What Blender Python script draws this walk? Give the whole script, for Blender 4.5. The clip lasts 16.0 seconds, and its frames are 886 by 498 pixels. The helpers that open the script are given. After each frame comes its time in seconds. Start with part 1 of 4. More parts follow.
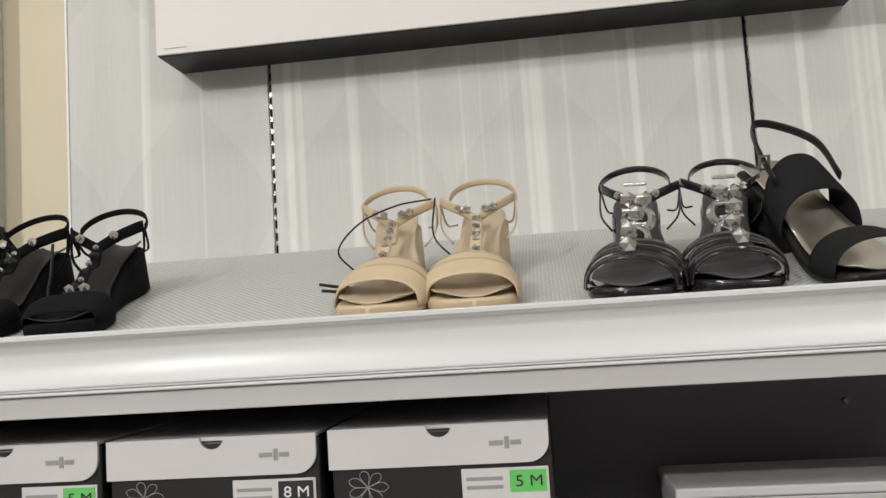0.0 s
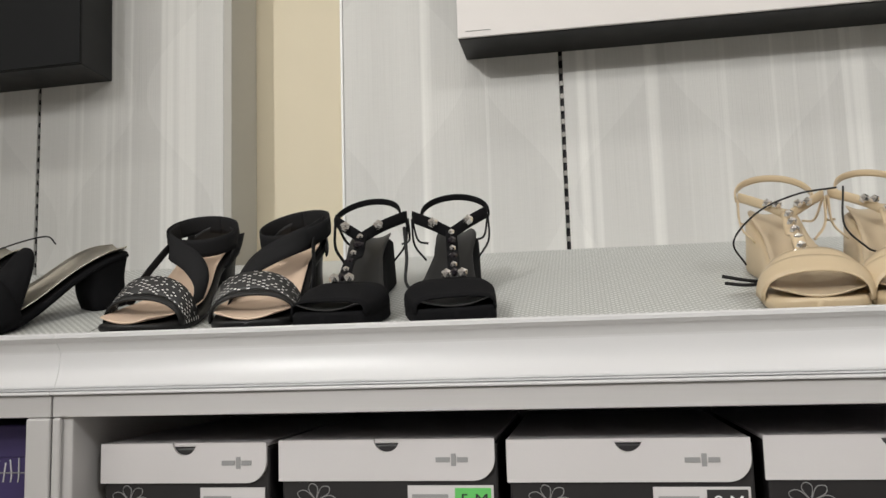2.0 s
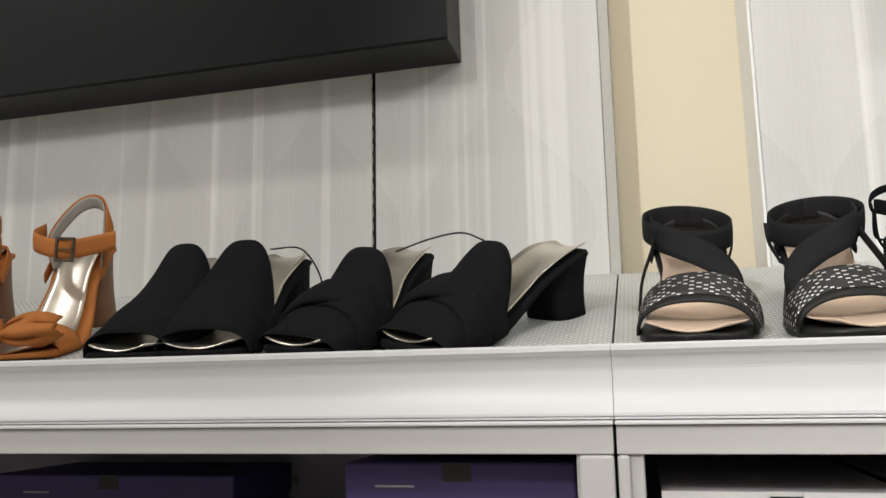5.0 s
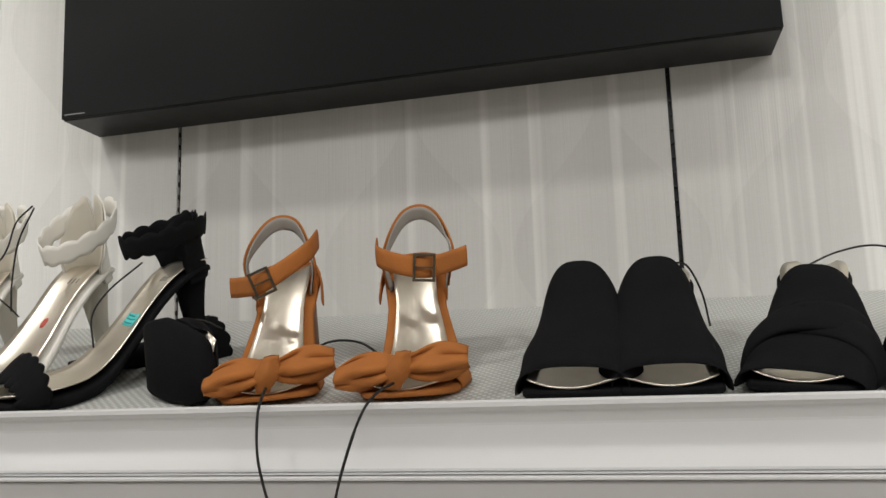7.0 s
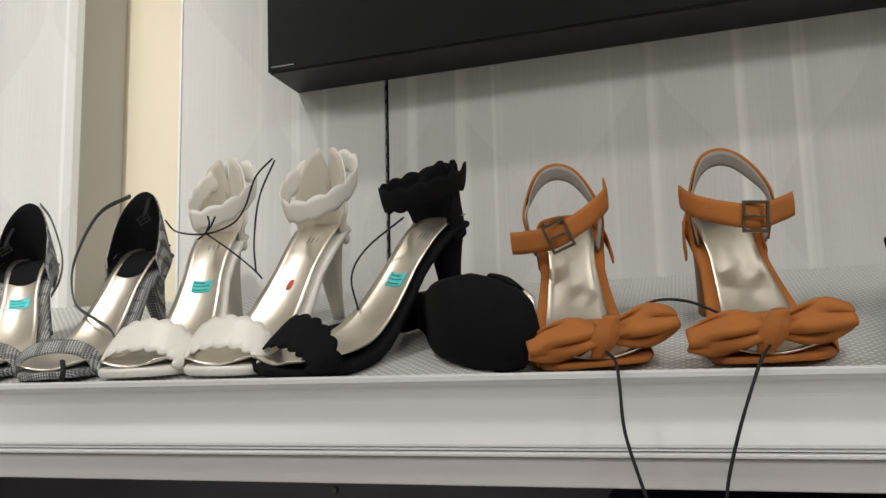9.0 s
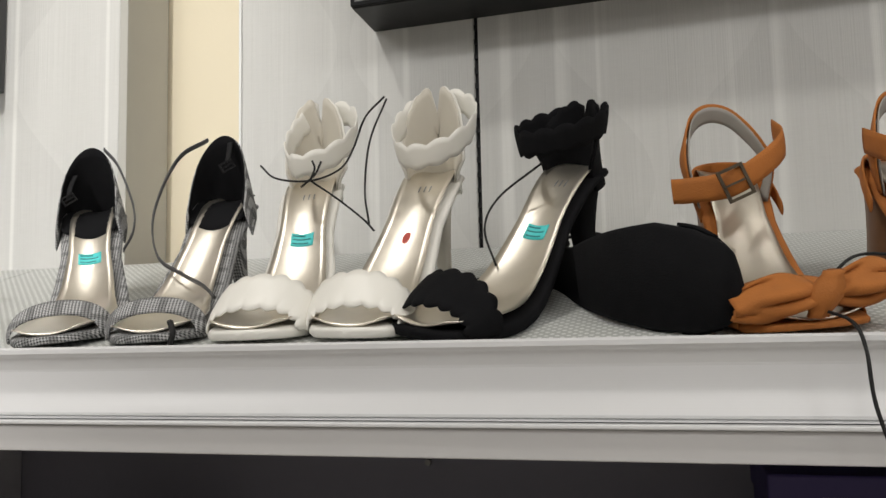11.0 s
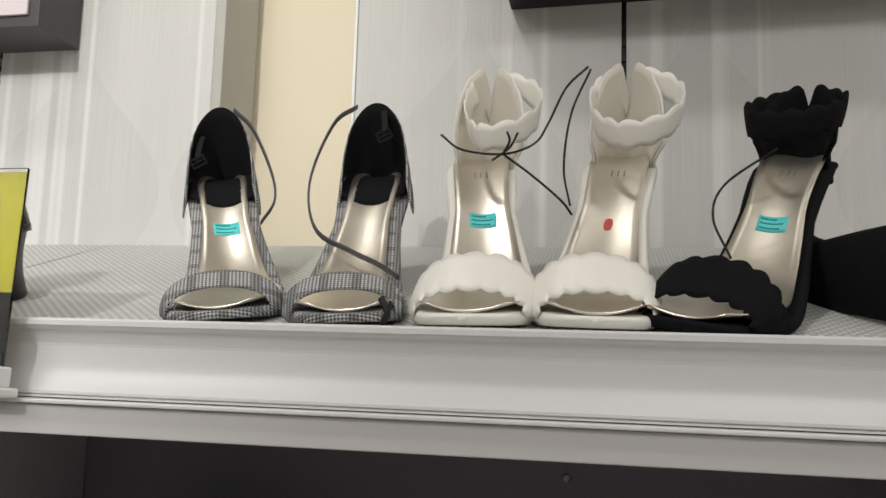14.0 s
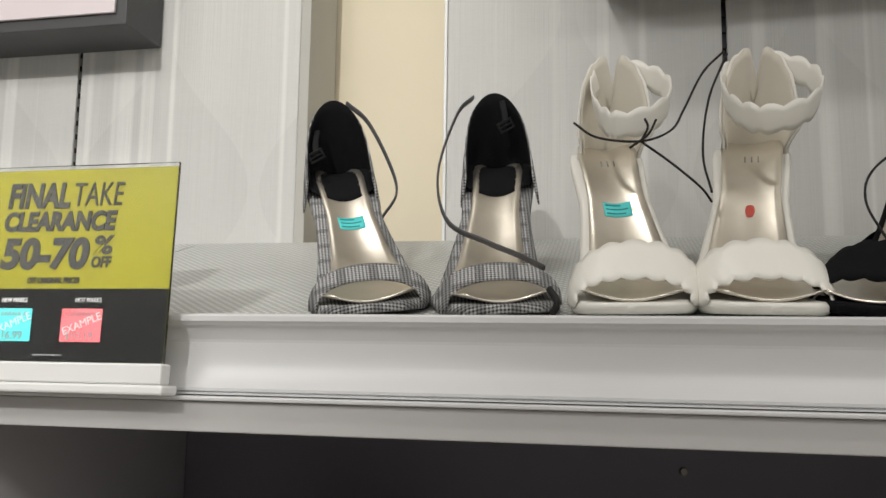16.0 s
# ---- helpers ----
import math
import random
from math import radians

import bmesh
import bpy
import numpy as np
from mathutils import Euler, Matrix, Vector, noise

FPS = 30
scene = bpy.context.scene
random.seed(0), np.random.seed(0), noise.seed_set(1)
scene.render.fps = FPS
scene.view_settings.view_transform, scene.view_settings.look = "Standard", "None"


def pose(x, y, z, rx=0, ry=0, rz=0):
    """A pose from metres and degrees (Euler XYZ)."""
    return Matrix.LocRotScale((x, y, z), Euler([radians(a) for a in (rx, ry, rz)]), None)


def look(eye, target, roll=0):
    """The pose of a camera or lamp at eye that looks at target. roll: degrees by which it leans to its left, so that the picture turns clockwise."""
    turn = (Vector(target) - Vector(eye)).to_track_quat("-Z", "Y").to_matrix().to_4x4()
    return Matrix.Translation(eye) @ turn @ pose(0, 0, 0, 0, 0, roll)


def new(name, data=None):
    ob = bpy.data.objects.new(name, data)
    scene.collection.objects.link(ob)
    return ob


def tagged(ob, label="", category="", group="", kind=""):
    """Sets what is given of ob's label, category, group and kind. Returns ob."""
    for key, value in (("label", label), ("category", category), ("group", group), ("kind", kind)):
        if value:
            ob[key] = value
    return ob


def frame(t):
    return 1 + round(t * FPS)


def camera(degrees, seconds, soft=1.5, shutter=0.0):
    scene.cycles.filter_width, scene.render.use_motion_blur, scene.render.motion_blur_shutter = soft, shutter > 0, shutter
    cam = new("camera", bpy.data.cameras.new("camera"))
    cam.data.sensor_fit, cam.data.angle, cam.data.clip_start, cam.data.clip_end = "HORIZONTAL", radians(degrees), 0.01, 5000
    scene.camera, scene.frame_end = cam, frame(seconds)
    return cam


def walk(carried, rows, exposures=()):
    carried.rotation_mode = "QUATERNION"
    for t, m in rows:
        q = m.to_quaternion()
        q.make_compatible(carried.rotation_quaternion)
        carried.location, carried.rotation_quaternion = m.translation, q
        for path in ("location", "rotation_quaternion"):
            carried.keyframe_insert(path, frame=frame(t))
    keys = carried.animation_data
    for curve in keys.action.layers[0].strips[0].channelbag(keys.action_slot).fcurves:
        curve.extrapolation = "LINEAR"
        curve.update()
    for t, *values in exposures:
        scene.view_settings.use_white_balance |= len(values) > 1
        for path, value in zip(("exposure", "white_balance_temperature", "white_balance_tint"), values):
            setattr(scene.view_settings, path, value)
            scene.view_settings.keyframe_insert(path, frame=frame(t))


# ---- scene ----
cam = camera(56.6, 16.0)
PATH = [
    (0, (-0.179, 0.149, 1.543), (-0.414, 2.126, 1.727), -3.6),
    (0.5, (-0.263, 0.186, 1.545), (-0.581, 2.147, 1.777), -3.3),
    (1, (-0.362, 0.2, 1.55), (-0.687, 2.159, 1.792), -3.9),
    (1.5, (-0.447, 0.188, 1.54), (-0.769, 2.149, 1.767), -3.3),
    (2, (-0.508, 0.164, 1.535), (-0.832, 2.123, 1.771), -1.7),
    (2.5, (-0.573, 0.211, 1.533), (-0.954, 2.156, 1.798), -1.2),
    (3, (-0.621, 0.266, 1.537), (-1.058, 2.198, 1.817), -0.3),
    (3.5, (-0.674, 0.286, 1.527), (-1.124, 2.214, 1.812), 0.3),
    (4, (-0.774, 0.27, 1.534), (-1.225, 2.193, 1.85), -0.7),
    (4.2, (-0.812, 0.26, 1.529), (-1.268, 2.179, 1.862), -1.1),
    (6.3, (-1.156, 0.255, 1.563), (-1.605, 2.179, 1.876), -1.0),
    (6.5, (-1.197, 0.258, 1.57), (-1.642, 2.181, 1.891), -1.2),
    (7, (-1.305, 0.254, 1.571), (-1.735, 2.182, 1.885), -1.7),
    (7.5, (-1.368, 0.249, 1.57), (-1.814, 2.174, 1.878), -2.2),
    (8, (-1.425, 0.231, 1.564), (-1.88, 2.162, 1.821), -2.4),
    (8.5, (-1.473, 0.257, 1.554), (-1.964, 2.183, 1.776), -1.6),
    (9, (-1.523, 0.287, 1.563), (-2.088, 2.186, 1.841), -1.4),
    (9.5, (-1.561, 0.327, 1.558), (-2.15, 2.216, 1.847), -1.0),
    (11.8, (-1.732, 0.313, 1.565), (-2.148, 2.263, 1.721), -0.9),
    (12, (-1.747, 0.302, 1.564), (-2.137, 2.257, 1.732), -0.7),
    (12.5, (-1.779, 0.299, 1.562), (-2.123, 2.263, 1.721), -0.8),
    (13, (-1.818, 0.328, 1.558), (-2.142, 2.293, 1.747), -0.6),
    (13.5, (-1.83, 0.345, 1.559), (-2.19, 2.297, 1.802), 0.7),
    (14, (-1.873, 0.355, 1.543), (-2.259, 2.302, 1.788), 1.7),
    (14.5, (-1.933, 0.348, 1.546), (-2.364, 2.289, 1.767), 0.2),
    (15, (-1.989, 0.342, 1.542), (-2.452, 2.277, 1.753), -0.5),
    (15.5, (-1.996, 0.34, 1.541), (-2.467, 2.272, 1.749), 0.2),
    (16, (-1.969, 0.347, 1.536), (-2.369, 2.292, 1.78), 0.8),
]
walk(cam, [(t, look(eye, target, roll)) for t, eye, target, roll in PATH], [(0, 0.32), (1, 0.25), (2, 0.3), (3, 0.4), (3.5, 0.55), (4, 0.62), (6.5, 0.56), (9, 0.44), (12.5, 0.5), (14, 0.36), (16, 0.26)])

# ---- world and light ----
world = bpy.data.worlds.new("store_air")
scene.world = world
world.use_nodes = True
world.node_tree.nodes["Background"].inputs[0].default_value = (0.9, 0.95, 1, 1)
world.node_tree.nodes["Background"].inputs[1].default_value = 0.02
LIP_Y, LIP_Z, WALL_Y, WALL_Z = 0.818, 1.5565, 1.18, 1.651
SHELF_Z = 1.5495
SLOPE = math.degrees(math.atan2(WALL_Z - SHELF_Z, WALL_Y - LIP_Y - 0.013))
CEIL = 3.3


def area_lamp(x, y, w, d, watts, colour):
    lamp = bpy.data.lights.new("ceiling_lamp", "AREA")
    lamp.shape, lamp.size, lamp.size_y, lamp.energy, lamp.color = "RECTANGLE", w, d, watts, colour
    ob = new("ceiling_lamp", lamp)
    ob.matrix_world = pose(x, y, CEIL - 0.03)
    return ob


for lx, watts in ((-3.8, 26), (-1.2, 15), (1.4, 46)):
    area_lamp(lx, -1.6, 1.2, 1.2 if watts < 20 else 0.5, watts, (1, 0.985, 0.96))
    area_lamp(lx, -3.4, 1.2, 0.6, 9, (1, 0.985, 0.96))
for lx, watts in ((-2.5, 7), (-1.5, 0.6), (-0.55, 3.5)):
    area_lamp(lx, 0.25, 0.14, 0.14, watts, (1, 0.97, 0.92))




def track_spot(x, y, target, watts, cone):
    lamp = bpy.data.lights.new("track_spot", "SPOT")
    lamp.energy, lamp.spot_size, lamp.spot_blend, lamp.shadow_soft_size, lamp.color = watts, radians(cone), 0.75, 0.035, (1, 0.98, 0.95)
    ob = new("track_spot", lamp)
    ob.matrix_world = look((x, y, CEIL - 0.12), target)
    return ob


track_spot(-2.0, -2.4, (-0.1, 1.15, 1.8), 190, 32)
track_spot(-2.5, -2.4, (-2.7, 1.15, 1.8), 200, 26)

# ---- materials ----
def material(name, colour, rough=0.6, metal=0.0, vary=0.12, scale=30.0, bump=0.0, bscale=400.0, sheen=0.0, coat=0.0):
    m = bpy.data.materials.new(name)
    m.use_nodes = True
    nt = m.node_tree
    n, l = nt.nodes, nt.links
    b = n["Principled BSDF"]
    b.inputs["Roughness"].default_value, b.inputs["Metallic"].default_value = rough, metal
    b.inputs["Sheen Weight"].default_value, b.inputs["Coat Weight"].default_value = sheen, coat
    tc = n.new("ShaderNodeTexCoord")
    big, fine = n.new("ShaderNodeTexNoise"), n.new("ShaderNodeTexNoise")
    big.inputs["Scale"].default_value, fine.inputs["Scale"].default_value = scale, bscale
    big.inputs["Detail"].default_value = 5
    l.new(tc.outputs["Object"], big.inputs["Vector"]), l.new(tc.outputs["Object"], fine.inputs["Vector"])
    mix = n.new("ShaderNodeMix")
    mix.data_type = "RGBA"
    mix.inputs["A"].default_value = (*[c * (1 - vary) for c in colour], 1)
    mix.inputs["B"].default_value = (*[min(1, c * (1 + vary)) for c in colour], 1)
    l.new(big.outputs["Fac"], mix.inputs["Factor"])
    l.new(mix.outputs["Result"], b.inputs["Base Color"])
    ma = n.new("ShaderNodeMapRange")
    ma.inputs["To Min"].default_value, ma.inputs["To Max"].default_value = max(0.02, rough - 0.1), min(1, rough + 0.1)
    l.new(big.outputs["Fac"], ma.inputs["Value"]), l.new(ma.outputs["Result"], b.inputs["Roughness"])
    if bump:
        bp = n.new("ShaderNodeBump")
        bp.inputs["Strength"].default_value, bp.inputs["Distance"].default_value = bump, 0.001
        l.new(fine.outputs["Fac"], bp.inputs["Height"]), l.new(bp.outputs["Normal"], b.inputs["Normal"])
    return m


def wire(m):
    nt = m.node_tree
    return nt.nodes, nt.links, nt.nodes["Principled BSDF"]


def maths(n, l, op, a, b=None, c=None):
    node = n.new("ShaderNodeMath")
    node.operation = op
    for i, v in enumerate((a, b, c)):
        if v is None:
            continue
        if isinstance(v, (int, float)):
            node.inputs[i].default_value = v
        else:
            l.new(v, node.inputs[i])
    return node.outputs[0]


def wallpaper():
    """Grey woven wallpaper: pale vertical stripes, soft ogee figures, fine threads."""
    m = material("wallpaper", (0.5, 0.5, 0.49), 0.75)
    n, l, b = wire(m)
    tc = n.new("ShaderNodeTexCoord")
    sep = n.new("ShaderNodeSeparateXYZ")
    l.new(tc.outputs["Object"], sep.inputs[0])
    x, z = sep.outputs["X"], sep.outputs["Z"]

    def lines(scale, stretch, lo, hi):
        comb = n.new("ShaderNodeCombineXYZ")
        l.new(maths(n, l, "MULTIPLY", x, scale), comb.inputs["X"])
        l.new(maths(n, l, "MULTIPLY", z, stretch), comb.inputs["Z"])
        t = n.new("ShaderNodeTexNoise")
        t.inputs["Scale"].default_value, t.inputs["Detail"].default_value = 1.0, 1.5
        l.new(comb.outputs[0], t.inputs["Vector"])
        r = n.new("ShaderNodeMapRange")
        r.inputs["From Min"].default_value, r.inputs["From Max"].default_value = lo, hi
        l.new(t.outputs["Fac"], r.inputs["Value"])
        return r.outputs["Result"]

    wide, mid, thread = lines(55, 0.25, 0.57, 0.68), lines(14, 0.1, 0.35, 0.65), lines(650, 6, 0.3, 0.7)
    weft = n.new("ShaderNodeTexNoise")
    weft.inputs["Scale"].default_value = 1
    mp = n.new("ShaderNodeMapping")
    mp.inputs["Scale"].default_value = (60, 60, 900)
    l.new(tc.outputs["Object"], mp.inputs[0]), l.new(mp.outputs[0], weft.inputs["Vector"])
    # ogee lattice
    wave = maths(n, l, "MULTIPLY", maths(n, l, "SINE", maths(n, l, "MULTIPLY", z, 2 * math.pi / 0.36)), 0.05)
    tri = maths(n, l, "PINGPONG", maths(n, l, "ADD", x, 5.0), 0.115)
    og = maths(n, l, "GREATER_THAN", maths(n, l, "ADD", tri, wave), 0.058)
    v = maths(n, l, "MULTIPLY_ADD", wide, 0.14, 0.53)
    v = maths(n, l, "MULTIPLY_ADD", mid, 0.04, v)
    v = maths(n, l, "MULTIPLY_ADD", thread, 0.035, v)
    v = maths(n, l, "MULTIPLY_ADD", weft.outputs["Fac"], 0.05, v)
    v = maths(n, l, "MULTIPLY_ADD", og, 0.032, v)
    mix = n.new("ShaderNodeCombineColor")
    l.new(v, mix.inputs[0]), l.new(maths(n, l, "MULTIPLY", v, 0.995), mix.inputs[1]), l.new(maths(n, l, "MULTIPLY", v, 0.96), mix.inputs[2])
    l.new(mix.outputs[0], b.inputs["Base Color"])
    bp = n.new("ShaderNodeBump")
    bp.inputs["Strength"].default_value, bp.inputs["Distance"].default_value = 0.25, 0.001
    l.new(thread, bp.inputs["Height"]), l.new(bp.outputs["Normal"], b.inputs["Normal"])
    return m


def studded():
    """Grey shelf liner with rows of small raised pale dots."""
    m = material("shelf_liner", (0.42, 0.43, 0.41), 0.5, vary=0.06, scale=6)
    n, l, b = wire(m)
    tc = n.new("ShaderNodeTexCoord")
    mp = n.new("ShaderNodeMapping")
    mp.inputs["Rotation"].default_value = (0, 0, radians(45))
    mp.inputs["Scale"].default_value = (190, 190, 0)
    l.new(tc.outputs["Object"], mp.inputs[0])
    vo = n.new("ShaderNodeTexVoronoi")
    vo.inputs["Scale"].default_value, vo.inputs["Randomness"].default_value = 1, 0.0
    l.new(mp.outputs[0], vo.inputs["Vector"])
    dot = maths(n, l, "LESS_THAN", vo.outputs["Distance"], 0.3)
    mix = n.new("ShaderNodeMix")
    mix.data_type = "RGBA"
    mix.inputs["B"].default_value = (0.66, 0.67, 0.65, 1)
    l.new(dot, mix.inputs["Factor"])
    l.new(b.inputs["Base Color"].links[0].from_socket, mix.inputs["A"]), l.new(mix.outputs["Result"], b.inputs["Base Color"])
    bp = n.new("ShaderNodeBump")
    bp.inputs["Strength"].default_value, bp.inputs["Distance"].default_value = 0.6, 0.0006
    l.new(dot, bp.inputs["Height"]), l.new(bp.outputs["Normal"], b.inputs["Normal"])
    return m


def plaid():
    """Black and white glen check."""
    m = material("plaid_cloth", (0.4, 0.4, 0.4), 0.8)
    n, l, b = wire(m)
    tc = n.new("ShaderNodeTexCoord")
    sep = n.new("ShaderNodeSeparateXYZ")
    l.new(tc.outputs["Object"], sep.inputs[0])
    yz = maths(n, l, "ADD", sep.outputs["Y"], sep.outputs["Z"])

    def bars(s, p, duty):
        return maths(n, l, "LESS_THAN", maths(n, l, "FRACT", maths(n, l, "MULTIPLY", maths(n, l, "ADD", s, 3.0), 1 / p)), duty)

    fine_x, fine_y = bars(sep.outputs["X"], 0.0024, 0.5), bars(yz, 0.0024, 0.5)
    broad = maths(n, l, "MAXIMUM", bars(sep.outputs["X"], 0.021, 0.3), bars(yz, 0.023, 0.25))
    c = maths(n, l, "MULTIPLY", maths(n, l, "ADD", fine_x, fine_y), 0.5)
    c = maths(n, l, "MULTIPLY", c, maths(n, l, "MULTIPLY_ADD", broad, -0.45, 1.0))
    c = maths(n, l, "MULTIPLY_ADD", c, 0.5, 0.03)
    cc = n.new("ShaderNodeCombineColor")
    for i in range(3):
        l.new(c, cc.inputs[i])
    l.new(cc.outputs[0], b.inputs["Base Color"])
    return m


def beaded():
    """Black band with short silver bead dashes."""
    m = material("beaded_band", (0.02, 0.02, 0.02), 0.5)
    n, l, b = wire(m)
    tc = n.new("ShaderNodeTexCoord")
    mp = n.new("ShaderNodeMapping")
    mp.inputs["Scale"].default_value = (1, 1, 1)
    l.new(tc.outputs["UV"], mp.inputs[0])
    br = n.new("ShaderNodeTexBrick")
    br.inputs["Scale"].default_value = 1
    br.inputs["Brick Width"].default_value, br.inputs["Row Height"].default_value = 0.06, 0.085
    br.inputs["Mortar Size"].default_value, br.inputs["Mortar Smooth"].default_value = 0.02, 0.0
    br.inputs["Color1"].default_value, br.inputs["Color2"].default_value = (1, 1, 1, 1), (0, 0, 0, 1)
    br.inputs["Mortar"].default_value = (0, 0, 0, 1)
    l.new(mp.outputs[0], br.inputs["Vector"])
    mix = n.new("ShaderNodeMix")
    mix.data_type = "RGBA"
    mix.inputs["A"].default_value, mix.inputs["B"].default_value = (0.012, 0.012, 0.012, 1), (0.75, 0.74, 0.72, 1)
    f = maths(n, l, "GREATER_THAN", br.outputs["Color"], 0.36)
    l.new(f, mix.inputs["Factor"]), l.new(mix.outputs["Result"], b.inputs["Base Color"])
    l.new(maths(n, l, "MULTIPLY", f, 0.7), b.inputs["Metallic"])
    return m


M = dict(
    paper=wallpaper(), liner=studded(), plaid=plaid(), beads=beaded(),
    fascia=material("white_lacquer", (0.65, 0.65, 0.655), 0.33, vary=0.03, scale=4, bump=0.05, bscale=90),
    laminate=material("pale_laminate", (0.5, 0.49, 0.485), 0.45, vary=0.04, scale=5, bump=0.05),
    # cabinet laminate darkened to put the cubby's shade into its colour
    inside=material("shaded_cubby_laminate", (0.24, 0.23, 0.255), 0.6, vary=0.06, scale=5),
    beige=material("beige_wall_paint", (0.8, 0.72, 0.55), 0.8, vary=0.03, scale=6, bump=0.1, bscale=250),
    trimw=material("white_edge_trim", (0.8, 0.8, 0.79), 0.4, vary=0.03),
    greyedge=material("grey_panel_return", (0.47, 0.46, 0.42), 0.7, vary=0.04),
    slot=material("dark_steel", (0.02, 0.02, 0.022), 0.4, metal=0.6),
    steel=material("brushed_steel", (0.3, 0.29, 0.27), 0.35, metal=1.0, vary=0.1, scale=200),
    bronze=material("aged_bronze", (0.14, 0.115, 0.085), 0.35, metal=1.0, vary=0.2, scale=150),
    boxblk=material("black_print_board", (0.004, 0.0045, 0.005), 0.45, vary=0.25, scale=8, bump=0.03),
    boxside=material("black_board_edge", (0.01, 0.0105, 0.011), 0.42, vary=0.2),
    canvas=material("pale_canvas_print", (0.74, 0.71, 0.69), 0.6, vary=0.05, scale=7, bump=0.12, bscale=600),
    pinkish=material("pink_white_print", (0.74, 0.66, 0.68), 0.5, vary=0.09, scale=4),
    charcoal=material("charcoal_frame", (0.06, 0.06, 0.062), 0.5, vary=0.15),
    ink=material("black_ink", (0.02, 0.02, 0.02), 0.6),
    greyink=material("grey_ink", (0.3, 0.3, 0.3), 0.6),
    whiteink=material("white_ink", (0.75, 0.75, 0.75), 0.6),
    yellow=material("yellow_card", (0.245, 0.225, 0.003), 0.35, vary=0.03, scale=5),
    teal=material("teal_sticker", (0.08, 0.62, 0.62), 0.5, vary=0.08),
    tealink=material("dark_teal_ink", (0.02, 0.2, 0.2), 0.6),
    coral=material("coral_print", (0.78, 0.14, 0.16), 0.5, vary=0.05),
    red=material("red_sticker", (0.5, 0.07, 0.05), 0.5),
    green=material("green_label", (0.13, 0.55, 0.13), 0.5),
    carton=material("white_carton", (0.62, 0.6, 0.6), 0.55, vary=0.04, scale=12, bump=0.06),
    black_carton=material("black_carton", (0.014, 0.013, 0.014), 0.45, vary=0.2),
    purple=material("purple_carton", (0.045, 0.03, 0.12), 0.55, vary=0.12, scale=10),
    suede=material("black_suede", (0.008, 0.008, 0.009), 0.95, vary=0.4, scale=60, bump=0.4, bscale=900),
    bleather=material("black_leather", (0.012, 0.012, 0.012), 0.42, vary=0.3, scale=50, bump=0.3, bscale=500),
    elastic=material("black_elastic", (0.016, 0.016, 0.017), 0.8, vary=0.2, bump=0.5, bscale=1200),
    blackin=material("black_insole", (0.018, 0.018, 0.018), 0.55, vary=0.3, scale=40),
    silverin=material("pewter_insole", (0.76, 0.71, 0.62), 0.33, metal=0.95, vary=0.2, scale=25, bump=0.15, bscale=120),
    nude=material("nude_insole", (0.7, 0.53, 0.4), 0.45, vary=0.08, scale=25),
    beigel=material("tan_leather", (0.58, 0.46, 0.3), 0.42, vary=0.1, scale=30, bump=0.15, bscale=500),
    beigein=material("tan_insole", (0.52, 0.42, 0.29), 0.5, vary=0.12, scale=30),
    whitel=material("white_patent", (0.82, 0.8, 0.74), 0.4, vary=0.03, scale=20, bump=0.06, bscale=300),
    whiteline=material("ivory_lining", (0.62, 0.58, 0.5), 0.6, vary=0.05),
    brown=material("cognac_suede", (0.4, 0.135, 0.025), 0.85, vary=0.22, scale=45, bump=0.4, bscale=800),
    wood=material("stacked_brown_heel", (0.17, 0.08, 0.035), 0.5, vary=0.25, scale=60),
    lining=material("grey_lining", (0.33, 0.31, 0.28), 0.6, vary=0.1),
    cord=material("black_elastic_cord", (0.015, 0.015, 0.015), 0.6),
    gem=material("clear_rhinestone", (0.85, 0.83, 0.8), 0.06, metal=0.9, vary=0.15, scale=300),
    patent=material("black_patent", (0.015, 0.012, 0.016), 0.12, vary=0.2, coat=0.5),
    silver=material("silver_foil_leather", (0.72, 0.72, 0.72), 0.18, metal=0.95, vary=0.1, scale=80, bump=0.3, bscale=150),
    acrylic=material("clear_acrylic", (0.97, 0.98, 0.98), 0.02, vary=0.0),
    floor=material("pale_floor_tile", (0.5, 0.47, 0.43), 0.3, vary=0.08, scale=3),
    farwall=material("store_wall_paint", (0.36, 0.35, 0.335), 0.8, vary=0.08, scale=2),
    plaster=material("white_plaster", (0.78, 0.77, 0.75), 0.8, vary=0.03, scale=3),
)
for dull in ("boxblk", "boxside", "suede", "elastic", "bleather", "blackin", "cord"):
    M[dull].node_tree.nodes["Principled BSDF"].inputs["Specular IOR Level"].default_value = 0.12 if dull == "boxblk" else 0.12 if dull in ("suede", "elastic") else 0.28
M["acrylic"].node_tree.nodes["Principled BSDF"].inputs["Transmission Weight"].default_value = 1.0


# ---- mesh helpers ----
def link_mesh(name, verts, faces, mat, parent=None, label="", smooth=True, uvs=None):
    me = bpy.data.meshes.new(name)
    me.from_pydata([tuple(v) for v in verts], [], faces)
    bm = bmesh.new()
    bm.from_mesh(me)
    bmesh.ops.recalc_face_normals(bm, faces=bm.faces)
    bm.to_mesh(me)
    bm.free()
    me.materials.append(mat)
    if smooth:
        me.polygons.foreach_set("use_smooth", [True] * len(me.polygons))
    if uvs is not None:
        lay = me.uv_layers.new(name="UVMap")
        for lp in me.loops:
            lay.data[lp.index].uv = uvs[lp.vertex_index]
    ob = new(name, me)
    if parent:
        ob.parent = parent
    if label:
        ob["label"] = label
    return ob


